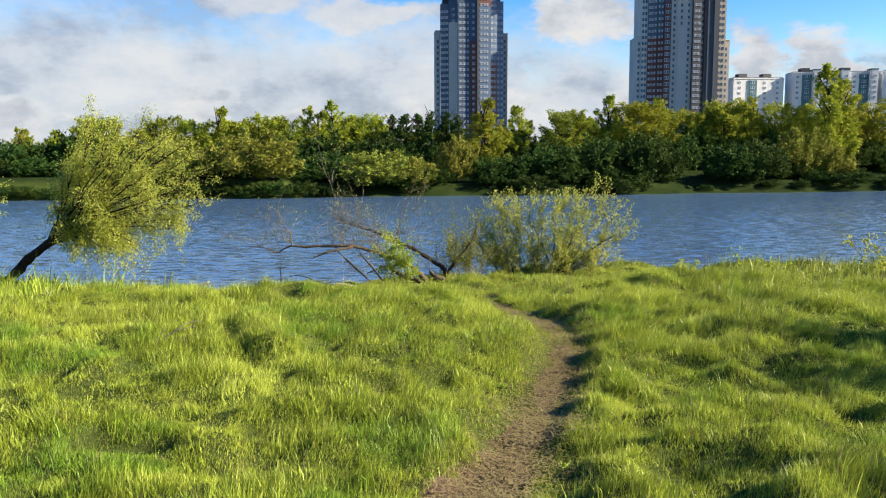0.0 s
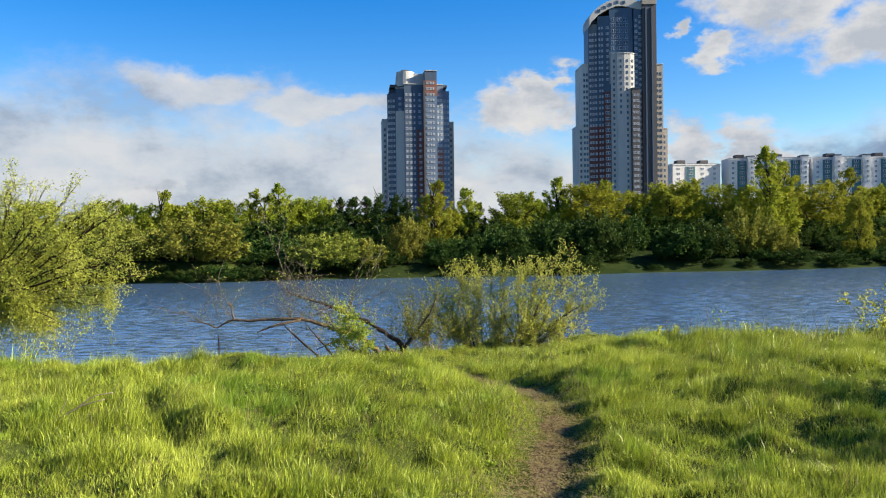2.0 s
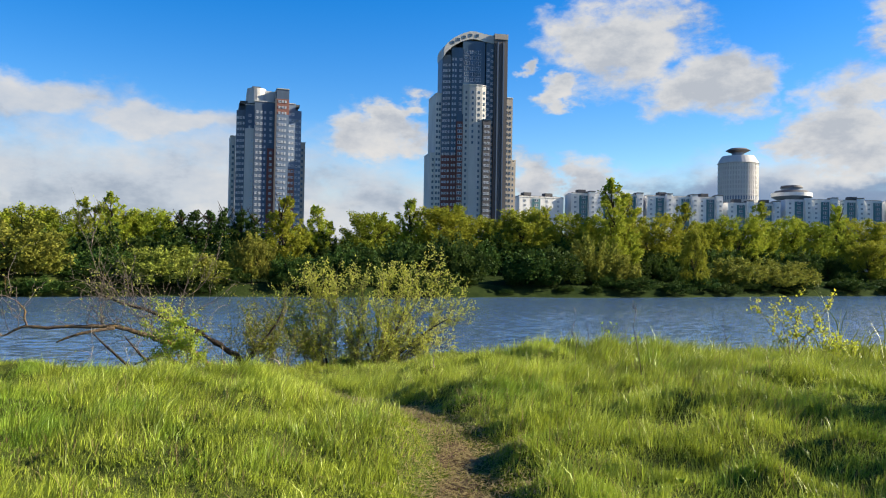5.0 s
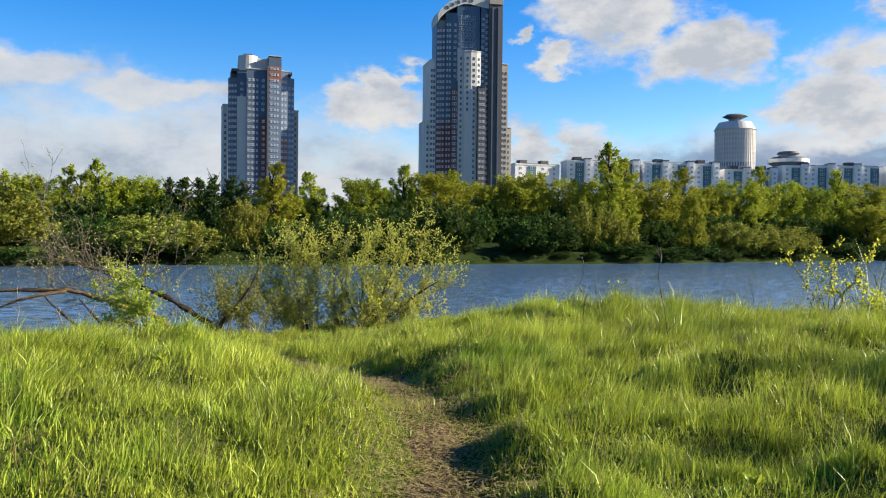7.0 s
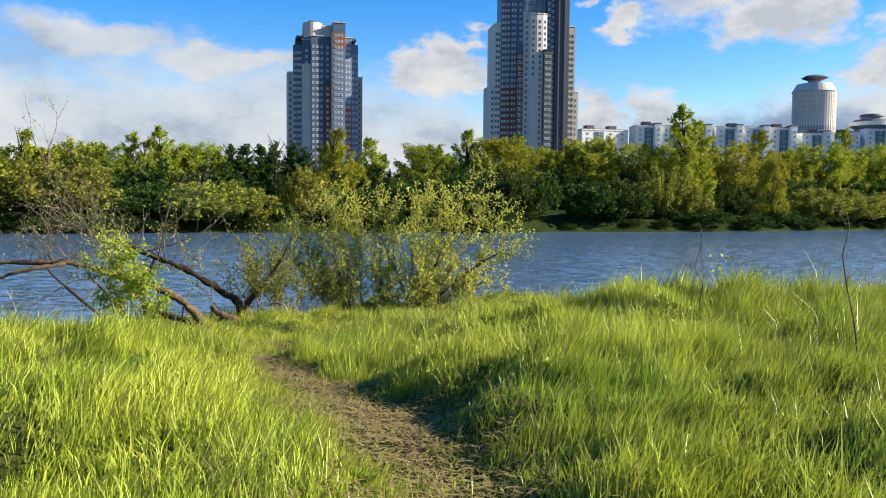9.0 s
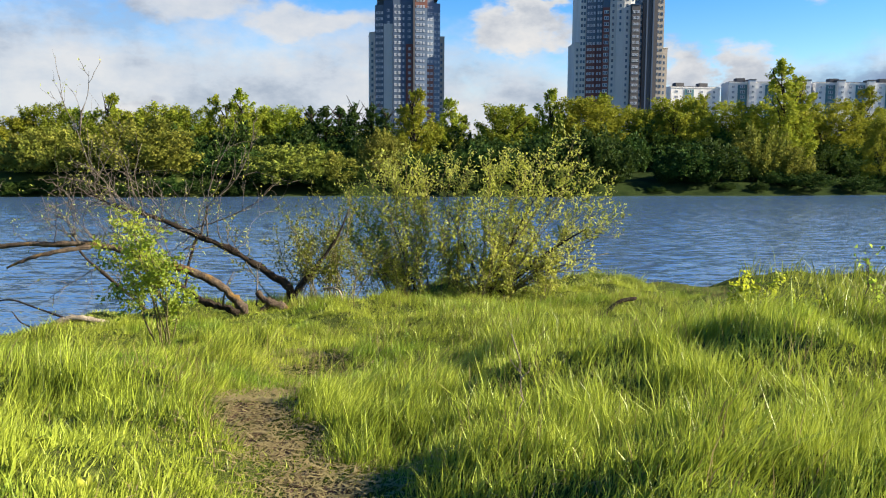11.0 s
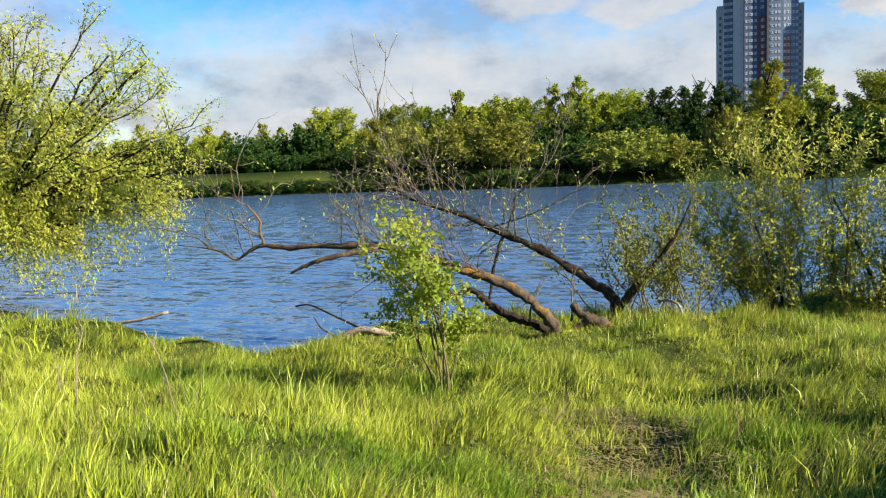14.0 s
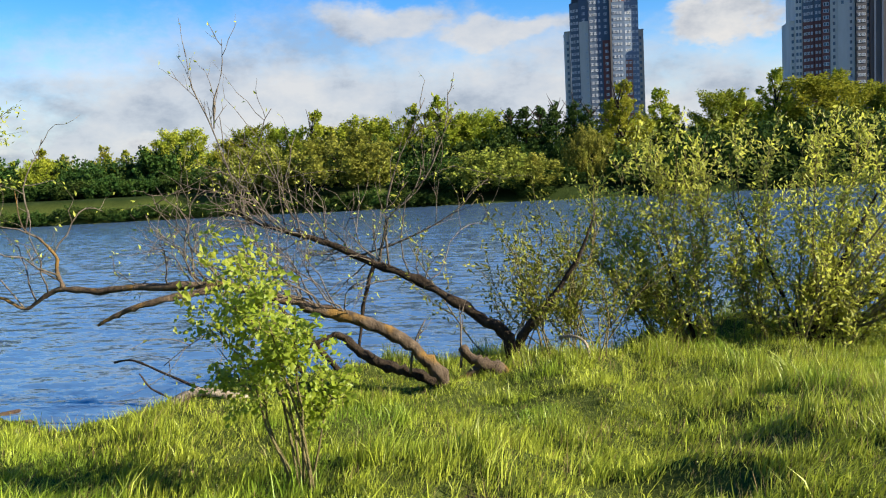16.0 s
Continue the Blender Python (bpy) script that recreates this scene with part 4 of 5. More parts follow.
SLABS = [
    ((157.0, 470, 0, 0, 0, 4), 29, 14, 4, "low white panel block with a stepped roof seen above the trees", (7, 21)),
    ((190.0, 470, 0, 0, 0, -4), 46, 15, 9, "long white panel block with teal loggias", (8, 30)),
    ((238.0, 466, 0, 0, 0, -4), 50, 15, 9, "long white panel block with teal loggias", (12, 40)),
    ((291.0, 462, 0, 0, 0, -10), 34, 14, 6, "white panel block with teal loggias beside the round tower", (8, 26)),
    ((328.0, 456, 0, 0, 0, -14), 60, 15, 11, "long white panel block with teal loggias", (14, 44)),
    ((390.0, 440, 0, 0, 0, -18), 60, 15, 11, "long white panel block with teal loggias", (14, 44)),
]
for args, length, floors, bays, label, boxes in SLABS:
    slab_block(length, floors, bays, label, boxes).matrix_basis = pose(*args)
ring_tower().matrix_basis = pose(349.0, 540, 0) @ Matrix.Scale(1.1, 4)
drum_tower().matrix_basis = pose(389.0, 533, 0)

# ---- near bank: willow bush, leaning willow, fallen dead tree, saplings ----


def bow(a, c, b, n=9):
    """A smooth arc from a to b, drawn towards c."""
    a, b, c = np.array(a, float), np.array(b, float), np.array(c, float)
    t = np.linspace(0, 1, n)[:, None]
    return a * (1 - t) ** 2 + 2 * c * t * (1 - t) + b * t ** 2


def spray(rng, arc, radius, shoots, reach, up, droop, polys, spots, step=0.05, first=0.2, kids=3):
    """A limb along an arc, its side shoots and their twigs; spots gathers the places of leaves along the shoots and twigs."""
    arc = arc + np.linspace(0, 1, len(arc))[:, None] * rng.normal(size=arc.shape) * 0.05
    polys.append((arc, np.linspace(radius, max(radius * 0.18, 0.004), len(arc))))
    for _ in range(shoots):
        f = rng.uniform(first, 1.0) * (len(arc) - 1)
        i = min(int(f), len(arc) - 2)
        q = arc[i] + (arc[i + 1] - arc[i]) * (f - i)
        d = unit(unit(arc[i + 1] - arc[i]) * 0.55 + np.array([0, 0, up]) + rng.normal(size=3) * 0.42)
        ln = reach * rng.uniform(0.5, 1.25)
        line = [q]
        for _ in range(5):
            d = unit(d + rng.normal(size=3) * 0.10 + np.array([0, 0, -droop]))
            line.append(line[-1] + d * ln / 5)
        line = np.array(line)
        polys.append((line, np.linspace(max(radius * 0.2, 0.005), 0.002, 6)))
        spots += along_line(rng, line[1:], step)
        for _ in range(kids):
            j = int(rng.integers(1, 5))
            e = unit(unit(line[j + 1] - line[j]) * 0.7 + rng.normal(size=3) * 0.5 + np.array([0, 0, up * 0.4 - droop]))
            twig = line[j] + e * (ln * rng.uniform(0.25, 0.5)) * np.linspace(0, 1, 4)[:, None] + np.array([0, 0, -droop * 0.3]) * np.linspace(0, 1, 4)[:, None] ** 2
            polys.append((twig, np.linspace(0.004, 0.0015, 4)))
            spots += along_line(rng, twig, step)


def willow_bush():
    rng = np.random.default_rng(7)
    ob = thing("willow_bush", "broad yellow-green willow bush with many thin stems at the water's edge", "bush")
    crest_x, crest_z = [0.6, 1.3, 2.2, 3.2, 4.2, 5.2, 6.2, 7.0, 7.8], [-1.3, -0.4, 0.35, 0.05, 0.0, 0.25, 0.62, -0.1, -1.3]
    spots = []
    # long stems fanning out from low stools up to the uneven crest
    for k in range(46):
        tx = 0.7 + 7.0 * (k + rng.random()) / 46
        bx = (4.35 if tx > 3.1 else 2.7) + rng.normal() * 0.28
        if 2.4 < tx < 4.4:
            bx = tx + rng.normal() * 0.3
        by = 35.0 + rng.normal() * 0.25
        tz = np.interp(tx, crest_x, crest_z)
        tz = -3.4 + (tz + 3.4) * (rng.uniform(0.45, 0.85) if k % 3 == 1 else rng.uniform(0.84, 1.02))
        foot = np.array([bx, by, float(height(bx, by)) - 0.12])
        tip = np.array([tx, by + rng.normal() * 0.55, tz - 0.35])
        mid = foot * 0.5 + tip * 0.5 + np.array([0.12 * (tx - bx), 0.0, 0.18 if abs(tx - bx) < 1.5 else 0.0])
        polys = []
        spray(rng, bow(foot, mid, tip), rng.uniform(0.014, 0.026), 22, 0.62, 0.36, -0.01, polys, spots, 0.045, 0.1)
        part("stem", tubes("stem", polys, M_STEM, 4), ob)
    # low arching stems on the east side, close to the ground
    for tx, tz in ((7.3, -2.5), (6.9, -2.9), (7.6, -2.0), (6.3, -2.7), (1.4, -2.4), (0.9, -2.0)):
        bx = 4.6 if tx > 3 else 2.2
        foot = np.array([bx, 34.8, float(height(bx, 34.8)) - 0.1])
        tip = np.array([tx, 34.6, tz])
        polys = []
        spray(rng, bow(foot, (foot + tip) / 2 + np.array([0, 0, 0.5]), tip), 0.03, 12, 0.6, 0.35, 0.0, polys, spots, 0.05, 0.2)
        part("stem", tubes("stem", polys, M_STEM, 4), ob)
    # leafy shoots that fill the bush down to the grass
    for k in range(44):
        x, y = rng.uniform(1.2, 6.2), rng.uniform(34.3, 35.5)
        foot = np.array([x, y, float(height(x, y)) - 0.08])
        tip = foot + np.array([rng.normal() * 0.3 + 0.1 * (x - 3.8), rng.normal() * 0.2, rng.uniform(0.7, 2.0)])
        polys = []
        spray(rng, bow(foot, (foot + tip) / 2, tip, 6), 0.010, 10, 0.42, 0.3, 0.0, polys, spots, 0.045, 0.1, 2)
        part("stem", tubes("stem", polys, M_STEM, 4), ob)
    # thick leaning stems that show dark through the leaves
    for tip, r in (((6.9, 34.8, -1.9), 0.07), ((5.6, 35.0, -1.2), 0.06), ((3.5, 35.1, -1.5), 0.045), ((2.0, 35.0, -1.6), 0.04)):
        bx = 4.45 if tip[0] > 3.2 else 2.8
        foot = np.array([bx, 35.0, float(height(bx, 35.0)) - 0.15])
        line = gnarl(bow(foot, foot * 0.4 + np.array(tip) * 0.6 + np.array([0, 0, 0.25]), tip, 6), np.linspace(r, 0.012, 6), 3, 4, 0.1)
        part("stem", tubes("stem", [line], M_BARK, 6), ob, "thick dark stem")
    part("foliage", leaf_cloud("foliage", rng, spots, 1, 0.094, 0.038, M_WILLOW, 0.03, 0.0), ob)


def leaning_willow():
    rng = np.random.default_rng(11)
    trunk = np.array([(-18.6, 33.9, -4.3), (-17.9, 33.8, -3.45), (-17.0, 33.8, -2.6), (-15.9, 33.8, -1.85), (-14.9, 33.8, -1.45)])
    ob = thing("willow_tree", "leaning willow with dark trunk and fresh yellow-green leaves over the water", "tree")
    part("trunk", tubes("trunk", [gnarl(trunk, [0.24, 0.21, 0.18, 0.15, 0.12], 3, 5, 0.08)], M_BARK, 8, 0.05), ob, "dark leaning trunk")
    spots = []
    mid, size = np.array([-12.9, 33.8, 0.15]), np.array([3.2, 2.6, 3.1])
    # limbs spread from the upper trunk to all sides of a rounded crown
    for k in range(64):
        d = rng.normal(size=3)
        d = unit(d * np.array([1.0, 0.9, 1.0]) + np.array([0.15, 0, 0.05]))
        tip = mid + d * size * (rng.uniform(0.4, 1.0) ** 0.5)
        f = rng.uniform(2.4, 4.0)
        i = min(int(f), 3)
        foot = trunk[i] + (trunk[i + 1] - trunk[i]) * (f - i)
        c = foot * 0.5 + tip * 0.5 + np.array([0.25, 0.0, 0.45])
        polys = []
        low = tip[2] < 0.2
        spray(rng, bow(foot, c, tip, 11), rng.uniform(0.03, 0.085), 15, 0.85, 0.05 if low else 0.3, 0.16 if low else 0.02, polys, spots, 0.05, 0.25)
        part("limb", tubes("limb", polys, M_BARK, 4), ob)
    # hanging outer twigs, down towards the water
    polys = []
    low_spots = [p for p, _ in spots if p[2] < -0.2 and p[0] > -14.5]
    for i in rng.choice(len(low_spots), 90, replace=False):
        line = [low_spots[i]]
        for _ in range(5):
            line.append(line[-1] + np.array([rng.normal() * 0.05 + 0.03, rng.normal() * 0.05, -rng.uniform(0.15, 0.32)]))
        line = np.array([p for p in line if p[2] > -3.6])
        if len(line) > 2:
            polys.append((line, np.linspace(0.005, 0.002, len(line))))
            spots += along_line(rng, line, 0.045)
    tagged(part("hanging_twig", tubes("hanging_twig", polys, M_STEM, 4), ob), kind="stuff")
    part("crown", leaf_cloud("crown", rng, spots, 2, 0.092, 0.04, M_WILLOW, 0.09, 0.25), ob)


def second_willow():
    rng = np.random.default_rng(12)
    ob = thing("willow_tree", "smaller willow in fresh leaf beside the leaning one", "tree")
    foot = np.array([-22.4, 35.6, float(height(-22.4, 35.6)) - 0.4])
    spots = []
    for k in range(22):
        tip = foot + np.array([rng.uniform(-2.4, 2.9), rng.uniform(-1.6, 1.6), rng.uniform(1.6, 5.0)])
        polys = []
        spray(rng, bow(foot, foot * 0.45 + tip * 0.55 + np.array([0, 0, 0.6]), tip), rng.uniform(0.04, 0.09), 13, 0.8, 0.3, 0.04, polys, spots, 0.06, 0.3)
        part("limb", tubes("limb", polys, M_BARK, 4), ob)
    part("crown", leaf_cloud("crown", rng, spots, 4, 0.09, 0.04, M_WILLOW, 0.08, 0.25), ob)


def fallen_tree():
    rng = np.random.default_rng(21)
    ob = thing("fallen_tree", "fallen dead tree with bare arching limbs reaching over the water", "dead tree")
    # dark main stem rising to the west, and the fork beside it
    main = [(-0.12, 33.0, -3.9), (-0.18, 33.0, -3.1), (-0.7, 33.0, -2.72), (-1.37, 33.0, -2.27), (-2.16, 33.0, -1.92), (-2.99, 33.0, -1.55), (-3.84, 33.0, -1.29), (-4.5, 33.0, -1.0)]
    fork = [(-0.15, 33.05, -3.5), (0.02, 33.0, -3.1), (0.44, 33.0, -2.57), (0.9, 33.0, -1.92), (1.15, 33.1, -1.3)]
    part("trunk", tubes("trunk", [gnarl(main, [0.12, 0.095, 0.08, 0.07, 0.06, 0.048, 0.034, 0.018], 1), gnarl(fork, [0.09, 0.07, 0.05, 0.028, 0.01], 2)], M_BARK, 9, 0.07), ob, "dark rising stem")
    log = [(-0.72, 31.55, -3.95), (-0.93, 31.4, -3.25), (-1.16, 31.3, -2.93), (-1.54, 31.25, -2.63), (-1.95, 31.1, -2.43), (-2.4, 31.0, -2.27), (-3.0, 30.8, -2.03), (-3.6, 30.65, -1.88), (-4.45, 30.6, -1.87),
           (-5.2, 30.6, -1.9), (-5.76, 30.6, -1.87), (-6.05, 30.6, -1.98), (-6.31, 30.6, -2.12), (-6.6, 30.6, -1.98), (-6.9, 30.6, -1.92), (-7.5, 30.6, -1.86)]
    lr = [0.095, 0.09, 0.085, 0.08, 0.075, 0.066, 0.06, 0.055, 0.048, 0.042, 0.034, 0.028, 0.022, 0.018, 0.013, 0.006]
    low = [(-3.5, 30.4, -1.9), (-3.9, 30.1, -1.93), (-4.3, 30.0, -2.02), (-4.6, 30.0, -2.12), (-4.88, 30.0, -2.25)]
    spur = [(-5.72, 30.6, -1.88), (-5.8, 30.6, -1.62), (-5.78, 30.6, -1.45), (-6.0, 30.6, -1.2), (-6.24, 30.6, -1.02), (-6.3, 30.6, -0.55)]
    part("limb", tubes("limb", [gnarl(log, lr, 4), gnarl(low, [0.045, 0.042, 0.038, 0.032, 0.018], 5), gnarl(spur, [0.03, 0.025, 0.02, 0.014, 0.009, 0.005], 6)], M_DEAD, 9, 0.08), ob, "orange-mossed arching limb")
    low2 = [(-0.9, 31.6, -3.5), (-1.3, 31.55, -3.25), (-1.63, 31.5, -3.15), (-2.0, 31.5, -2.97), (-2.31, 31.5, -2.72), (-2.6, 31.4, -2.8), (-3.1, 31.3, -3.0)]
    stub = [(0.0, 32.3, -3.6), (-0.2, 32.1, -3.36), (-0.47, 32.0, -3.24), (-0.72, 32.0, -3.02)]
    stub2 = [(-0.45, 32.0, -3.26), (-0.62, 31.95, -3.4), (-0.85, 31.9, -3.55)]
    part("limb", tubes("limb", [gnarl(low2, [0.085, 0.08, 0.075, 0.065, 0.05, 0.032, 0.02], 7)], M_BARK, 9, 0.08), ob, "dark low limb")
    part("broken_stub", tubes("broken_stub", [gnarl(stub, [0.09, 0.085, 0.08, 0.06], 8), gnarl(stub2, [0.06, 0.055, 0.045], 9)], M_DEAD, 9, 0.14), ob, "splintered brown stub")
    down = [(-2.16, 33.0, -1.92), (-2.28, 32.9, -2.3), (-2.38, 32.9, -2.75), (-2.45, 32.8, -3.3)]
    prop = [(-2.7, 32.3, -3.9), (-3.2, 32.2, -3.3), (-3.8, 32.1, -2.7), (-4.2, 32.0, -2.3), (-4.5, 31.9, -1.8)]
    prop2 = [(-2.3, 32.3, -3.8), (-2.8, 32.2, -3.1), (-3.2, 32.1, -2.6), (-3.5, 32.0, -2.2)]
    for k, (line, rad) in enumerate(((down, [0.035, 0.03, 0.028, 0.02]), (prop, [0.05, 0.045, 0.035, 0.025, 0.012]), (prop2, [0.045, 0.04, 0.03, 0.015]))):
        part("branch", tubes("branch", [gnarl(line, rad, 11 + k)], M_BARK, 7, 0.06), ob, "dark bare branch")
    twigs = []
    tall = [[(-2.1, 33.0, -1.95), (-1.9, 33.0, -1.25), (-1.45, 33.0, -0.86), (-1.1, 33.0, -0.3), (-0.95, 33.0, 0.15), (-0.9, 33.0, 0.6)],
            [(-1.95, 33.0, -1.98), (-1.95, 33.0, -1.2), (-1.75, 33.0, -0.5), (-1.5, 33.0, 0.0), (-1.25, 33.0, 0.5)],
            [(-3.84, 33.0, -1.29), (-4.15, 33.0, -0.9), (-4.38, 33.0, -0.5), (-4.64, 33.0, 0.3), (-4.9, 33.0, 0.9), (-4.98, 33.0, 1.5)],
            [(-4.6, 33.0, 0.25), (-4.55, 33.0, 0.7), (-4.4, 33.0, 1.1), (-4.36, 33.0, 1.6)],
            [(-2.4, 33.0, -1.8), (-1.6, 33.0, -1.55), (-0.9, 33.0, -1.2), (-0.5, 33.0, -0.8)]]
    tips = []
    for t in tall:
        twigs.append(gnarl(t, np.linspace(0.017, 0.004, len(t)), len(twigs), 3, 0.4))
        for q, d in along_line(rng, t, 0.22):
            grow(rng, q, unit(d) + rng.normal(size=3) * 0.55, rng.uniform(0.25, 0.8), 0.007, 1, twigs, tips, 0.3, 0.2, (1, 3), 0.55, 4, 0.7)
    # a thicket of fine bare twigs on the limbs over the water
    for src, a, b, k in ((main, 3, 8, 36), (log, 4, 9, 30), (log, 10, 15, 6), (spur, 0, 5, 5)):
        pts = along_line(rng, src[a:b], 0.05)
        for i in rng.choice(len(pts), min(k, len(pts)), replace=False):
            q, d = pts[i]
            dd = np.array([-0.55 + rng.normal() * 0.35, rng.normal() * 0.3, 0.75 + rng.normal() * 0.4])
            grow(rng, q, dd, rng.uniform(0.5, 2.2), 0.012, 1, twigs, tips, 0.55, 0.06, (3, 6), 0.5, 7, 0.8)
    for q in ((-1.3, 31.3, -3.2), (-0.75, 32.0, -3.3)):
        grow(rng, q, (0.25, 0, 1), 0.75, 0.02, 1, twigs, tips, 0.2, 0.2, (2, 3), 0.4, 4, 0.6)
    tagged(part("brushwood", tubes("brushwood", twigs, M_TWIG, 4), ob, "fine grey bare brushwood"), kind="stuff")
    sel = [tips[i] for i in rng.choice(len(tips), int(len(tips) * 0.33), replace=False)]
    part("foliage", leaf_cloud("foliage", rng, sel, 1, 0.07, 0.03, M_WILLOW, 0.03, 0.1), ob, "sparse yellow-green leaves")
    # living shoots round the foot
    polys, tips = [], []
    for k in range(30):
        x, y = rng.uniform(-0.5, 1.4), rng.uniform(32.8, 34.2)
        grow(rng, (x, y, float(height(x, y)) - 0.1), (rng.normal() * 0.45, 0.1, 1), rng.uniform(1.0, 2.3), 0.014, 1, polys, tips, 0.25, 0.2, (6, 8), 0.42, 5, 0.65)
    tagged(part("undergrowth", tubes("undergrowth", polys, M_STEM, 4), ob), kind="stuff")
    part("foliage", leaf_cloud("foliage", rng, tips, 5, 0.09, 0.035, M_SHRUB, 0.06, 0.1), ob)


def sapling():
    rng = np.random.default_rng(31)
    ob = thing("sapling", "young tree in bright green leaf growing in the grass", "sapling")
    spots = []
    for tx, tz in ((-2.0, -1.12), (-2.35, -1.6), (-1.6, -1.35), (-1.25, -1.75), (-1.85, -1.75), (-2.3, -2.15), (-1.15, -2.25), (-1.55, -2.0), (-1.95, -1.4)):
        bx, by = -1.45 + rng.normal() * 0.09, 27.6 + rng.normal() * 0.07
        foot = np.array([bx, by, float(height(bx, by)) - 0.08])
        tip = np.array([tx, by + rng.normal() * 0.25, tz])
        polys = []
        spray(rng, bow(foot, (foot * 0.5 + tip * 0.5) * np.array([1, 1, 0]) + np.array([0.08, 0, foot[2] * 0.3 + tip[2] * 0.7]), tip, 8), 0.014, 9, 0.36, 0.12, 0.03, polys, spots, 0.045, 0.42, 2)
        part("stem", tubes("stem", polys, M_STEM, 5), ob)
    part("foliage", leaf_cloud("foliage", rng, spots, 4, 0.066, 0.048, M_SAPLING, 0.05, 0.3), ob)


def small_plant(name, label, x, y, h, mat, seed, n=3, lean=0.0, leafy=2, bark=M_STEM, size=0.075, girth=0.011, spread=0.5):
    rng = np.random.default_rng(seed)
    z = float(height(x, y))
    ob = thing(name, label, "sapling" if leafy else "plant stalk")
    spots = []
    for k in range(n):
        foot = np.array([x + rng.normal() * 0.06, y + rng.normal() * 0.06, z - 0.08])
        out = (k - (n - 1) / 2) / max(n - 1, 1)
        tip = foot + np.array([lean * h + out * spread * h + rng.normal() * 0.05, rng.normal() * 0.12 * h, h * rng.uniform(0.75, 1.05) * (1 - 0.35 * abs(out))])
        polys = []
        if leafy:
            spray(rng, bow(foot, foot * 0.5 + tip * 0.5 + np.array([-0.15 * out * spread * h, 0, 0.1 * h]), tip, 7), girth, 8, 0.24 * h, 0.12, 0.02, polys, spots, 0.06, 0.35, 1)
        else:
            spray(rng, bow(foot, foot * 0.5 + tip * 0.5, tip, 7), girth, 3, 0.16 * h, 0.5, 0.0, polys, [], 0.06, 0.5, 1)
        part("stem", tubes("stem", polys, bark, 4), ob)
    if leafy:
        part("foliage", leaf_cloud("foliage", rng, spots, leafy, size, size * 0.65, mat, 0.03, 0.15), ob)


def sticks():
    def stick(name, label, pts, r, mat, category="driftwood"):
        polys = [gnarl(p, np.linspace(q, q * 0.55, len(p)), i, 4) for i, (p, q) in enumerate(zip(pts, r))]
        ob = new(name, tubes(name, polys, mat, 8, 0.08))
        tagged(ob, label, category)
    g = lambda x, y, dz: (x, y, float(height(x, y)) + dz)
    stick("driftwood_log", "pale bleached driftwood log lying at the water's edge", [[(-4.75, 31.0, -3.62), (-4.5, 31.0, -3.5), (-4.2, 31.0, -3.36), (-3.88, 31.0, -3.38), (-3.5, 31.1, -3.5)]], [0.085], M_PALE, "log")
    stick("driftwood_branch", "thin pale driftwood branch on the waterline", [[(-12.1, 32.4, -4.12), (-11.5, 32.5, -3.97), (-10.7, 32.5, -3.78), (-10.0, 32.5, -3.66), (-9.4, 32.5, -3.5)], [(-12.6, 32.3, -4.05), (-12.0, 32.35, -3.95), (-11.6, 32.4, -3.98)]], [0.05, 0.04], M_PALE)
    stick("broken_branch", "pale broken branch sticking out of the grass", [[g(0.58, 32.9, 0.26), g(0.8, 32.8, 0.30), g(0.96, 32.7, 0.2), g(1.04, 32.6, -0.08)]], [0.026], M_PALE, "branch")
    stick("dry_stick", "dry pale forked stick lying on the tall grass", [[(-5.15, 14.4, -1.82), (-4.85, 14.4, -1.7), (-4.55, 14.4, -1.52), (-4.2, 14.4, -1.42)], [(-4.6, 14.4, -1.55), (-4.35, 14.4, -1.38), (-4.1, 14.45, -1.34)], [(-4.85, 14.4, -1.7), (-4.75, 14.4, -1.5), (-4.7, 14.4, -1.4)]], [0.012, 0.008, 0.007], M_PALE, "stick")
    stick("dark_branch", "dark branch trailing into the water by the log", [[(-4.0, 31.6, -3.6), (-4.6, 31.8, -3.5), (-5.2, 32.0, -3.35), (-5.8, 32.2, -3.2), (-6.2, 32.3, -3.25)], [(-4.8, 32.6, -4.35), (-5.4, 32.7, -4.0), (-5.9, 32.8, -3.8), (-6.1, 32.8, -3.55)]], [0.025, 0.02], M_BARK, "branch")
    stick("dark_stump", "dark stump of a branch in the grass", [[g(6.3, 31.0, -0.1), g(6.7, 31.1, 0.2), g(7.1, 31.2, 0.35)]], [0.06], M_BARK, "branch")
    stick("stake", "short dark stake standing in the tall grass", [[g(-4.35, 22.1, -0.1), g(-4.35, 22.1, 0.3), g(-4.37, 22.1, 0.75)]], [0.022], M_BARK, "stake")


willow_bush()
leaning_willow()
second_willow()
fallen_tree()
sapling()
small_plant("yellow_sapling", "slender sapling with yellow leaves on the grassy crest", 11.3, 22.0, 1.45, M_YELLOW, 41, 6, 0.0, 2, size=0.065, spread=1.0)
small_plant("yellow_sapling", "lower sapling with yellow leaves on the grassy crest", 12.6, 22.2, 0.9, M_YELLOW, 42, 4, 0.0, 2, size=0.065, spread=0.9)
small_plant("yellow_shoot", "yellow-leaved shoot behind the grassy crest", 7.6, 26.8, 1.2, M_YELLOW, 43, 4, -0.1, 2, size=0.09)
small_plant("yellow_shoot", "small yellow-green shoot behind the grassy crest", 8.5, 26.9, 1.05, M_YELLOW, 44, 2, 0.0, 2, size=0.08)
small_plant("green_shoot", "thin leafy green shoot behind the grassy crest", 9.3, 26.2, 1.55, M_SAPLING, 45, 2, 0.1, 1, size=0.08)
small_plant("green_shoot", "thin leafy green shoot behind the grassy crest", 10.3, 26.4, 1.3, M_SAPLING, 49, 2, 0.0, 1, size=0.08)
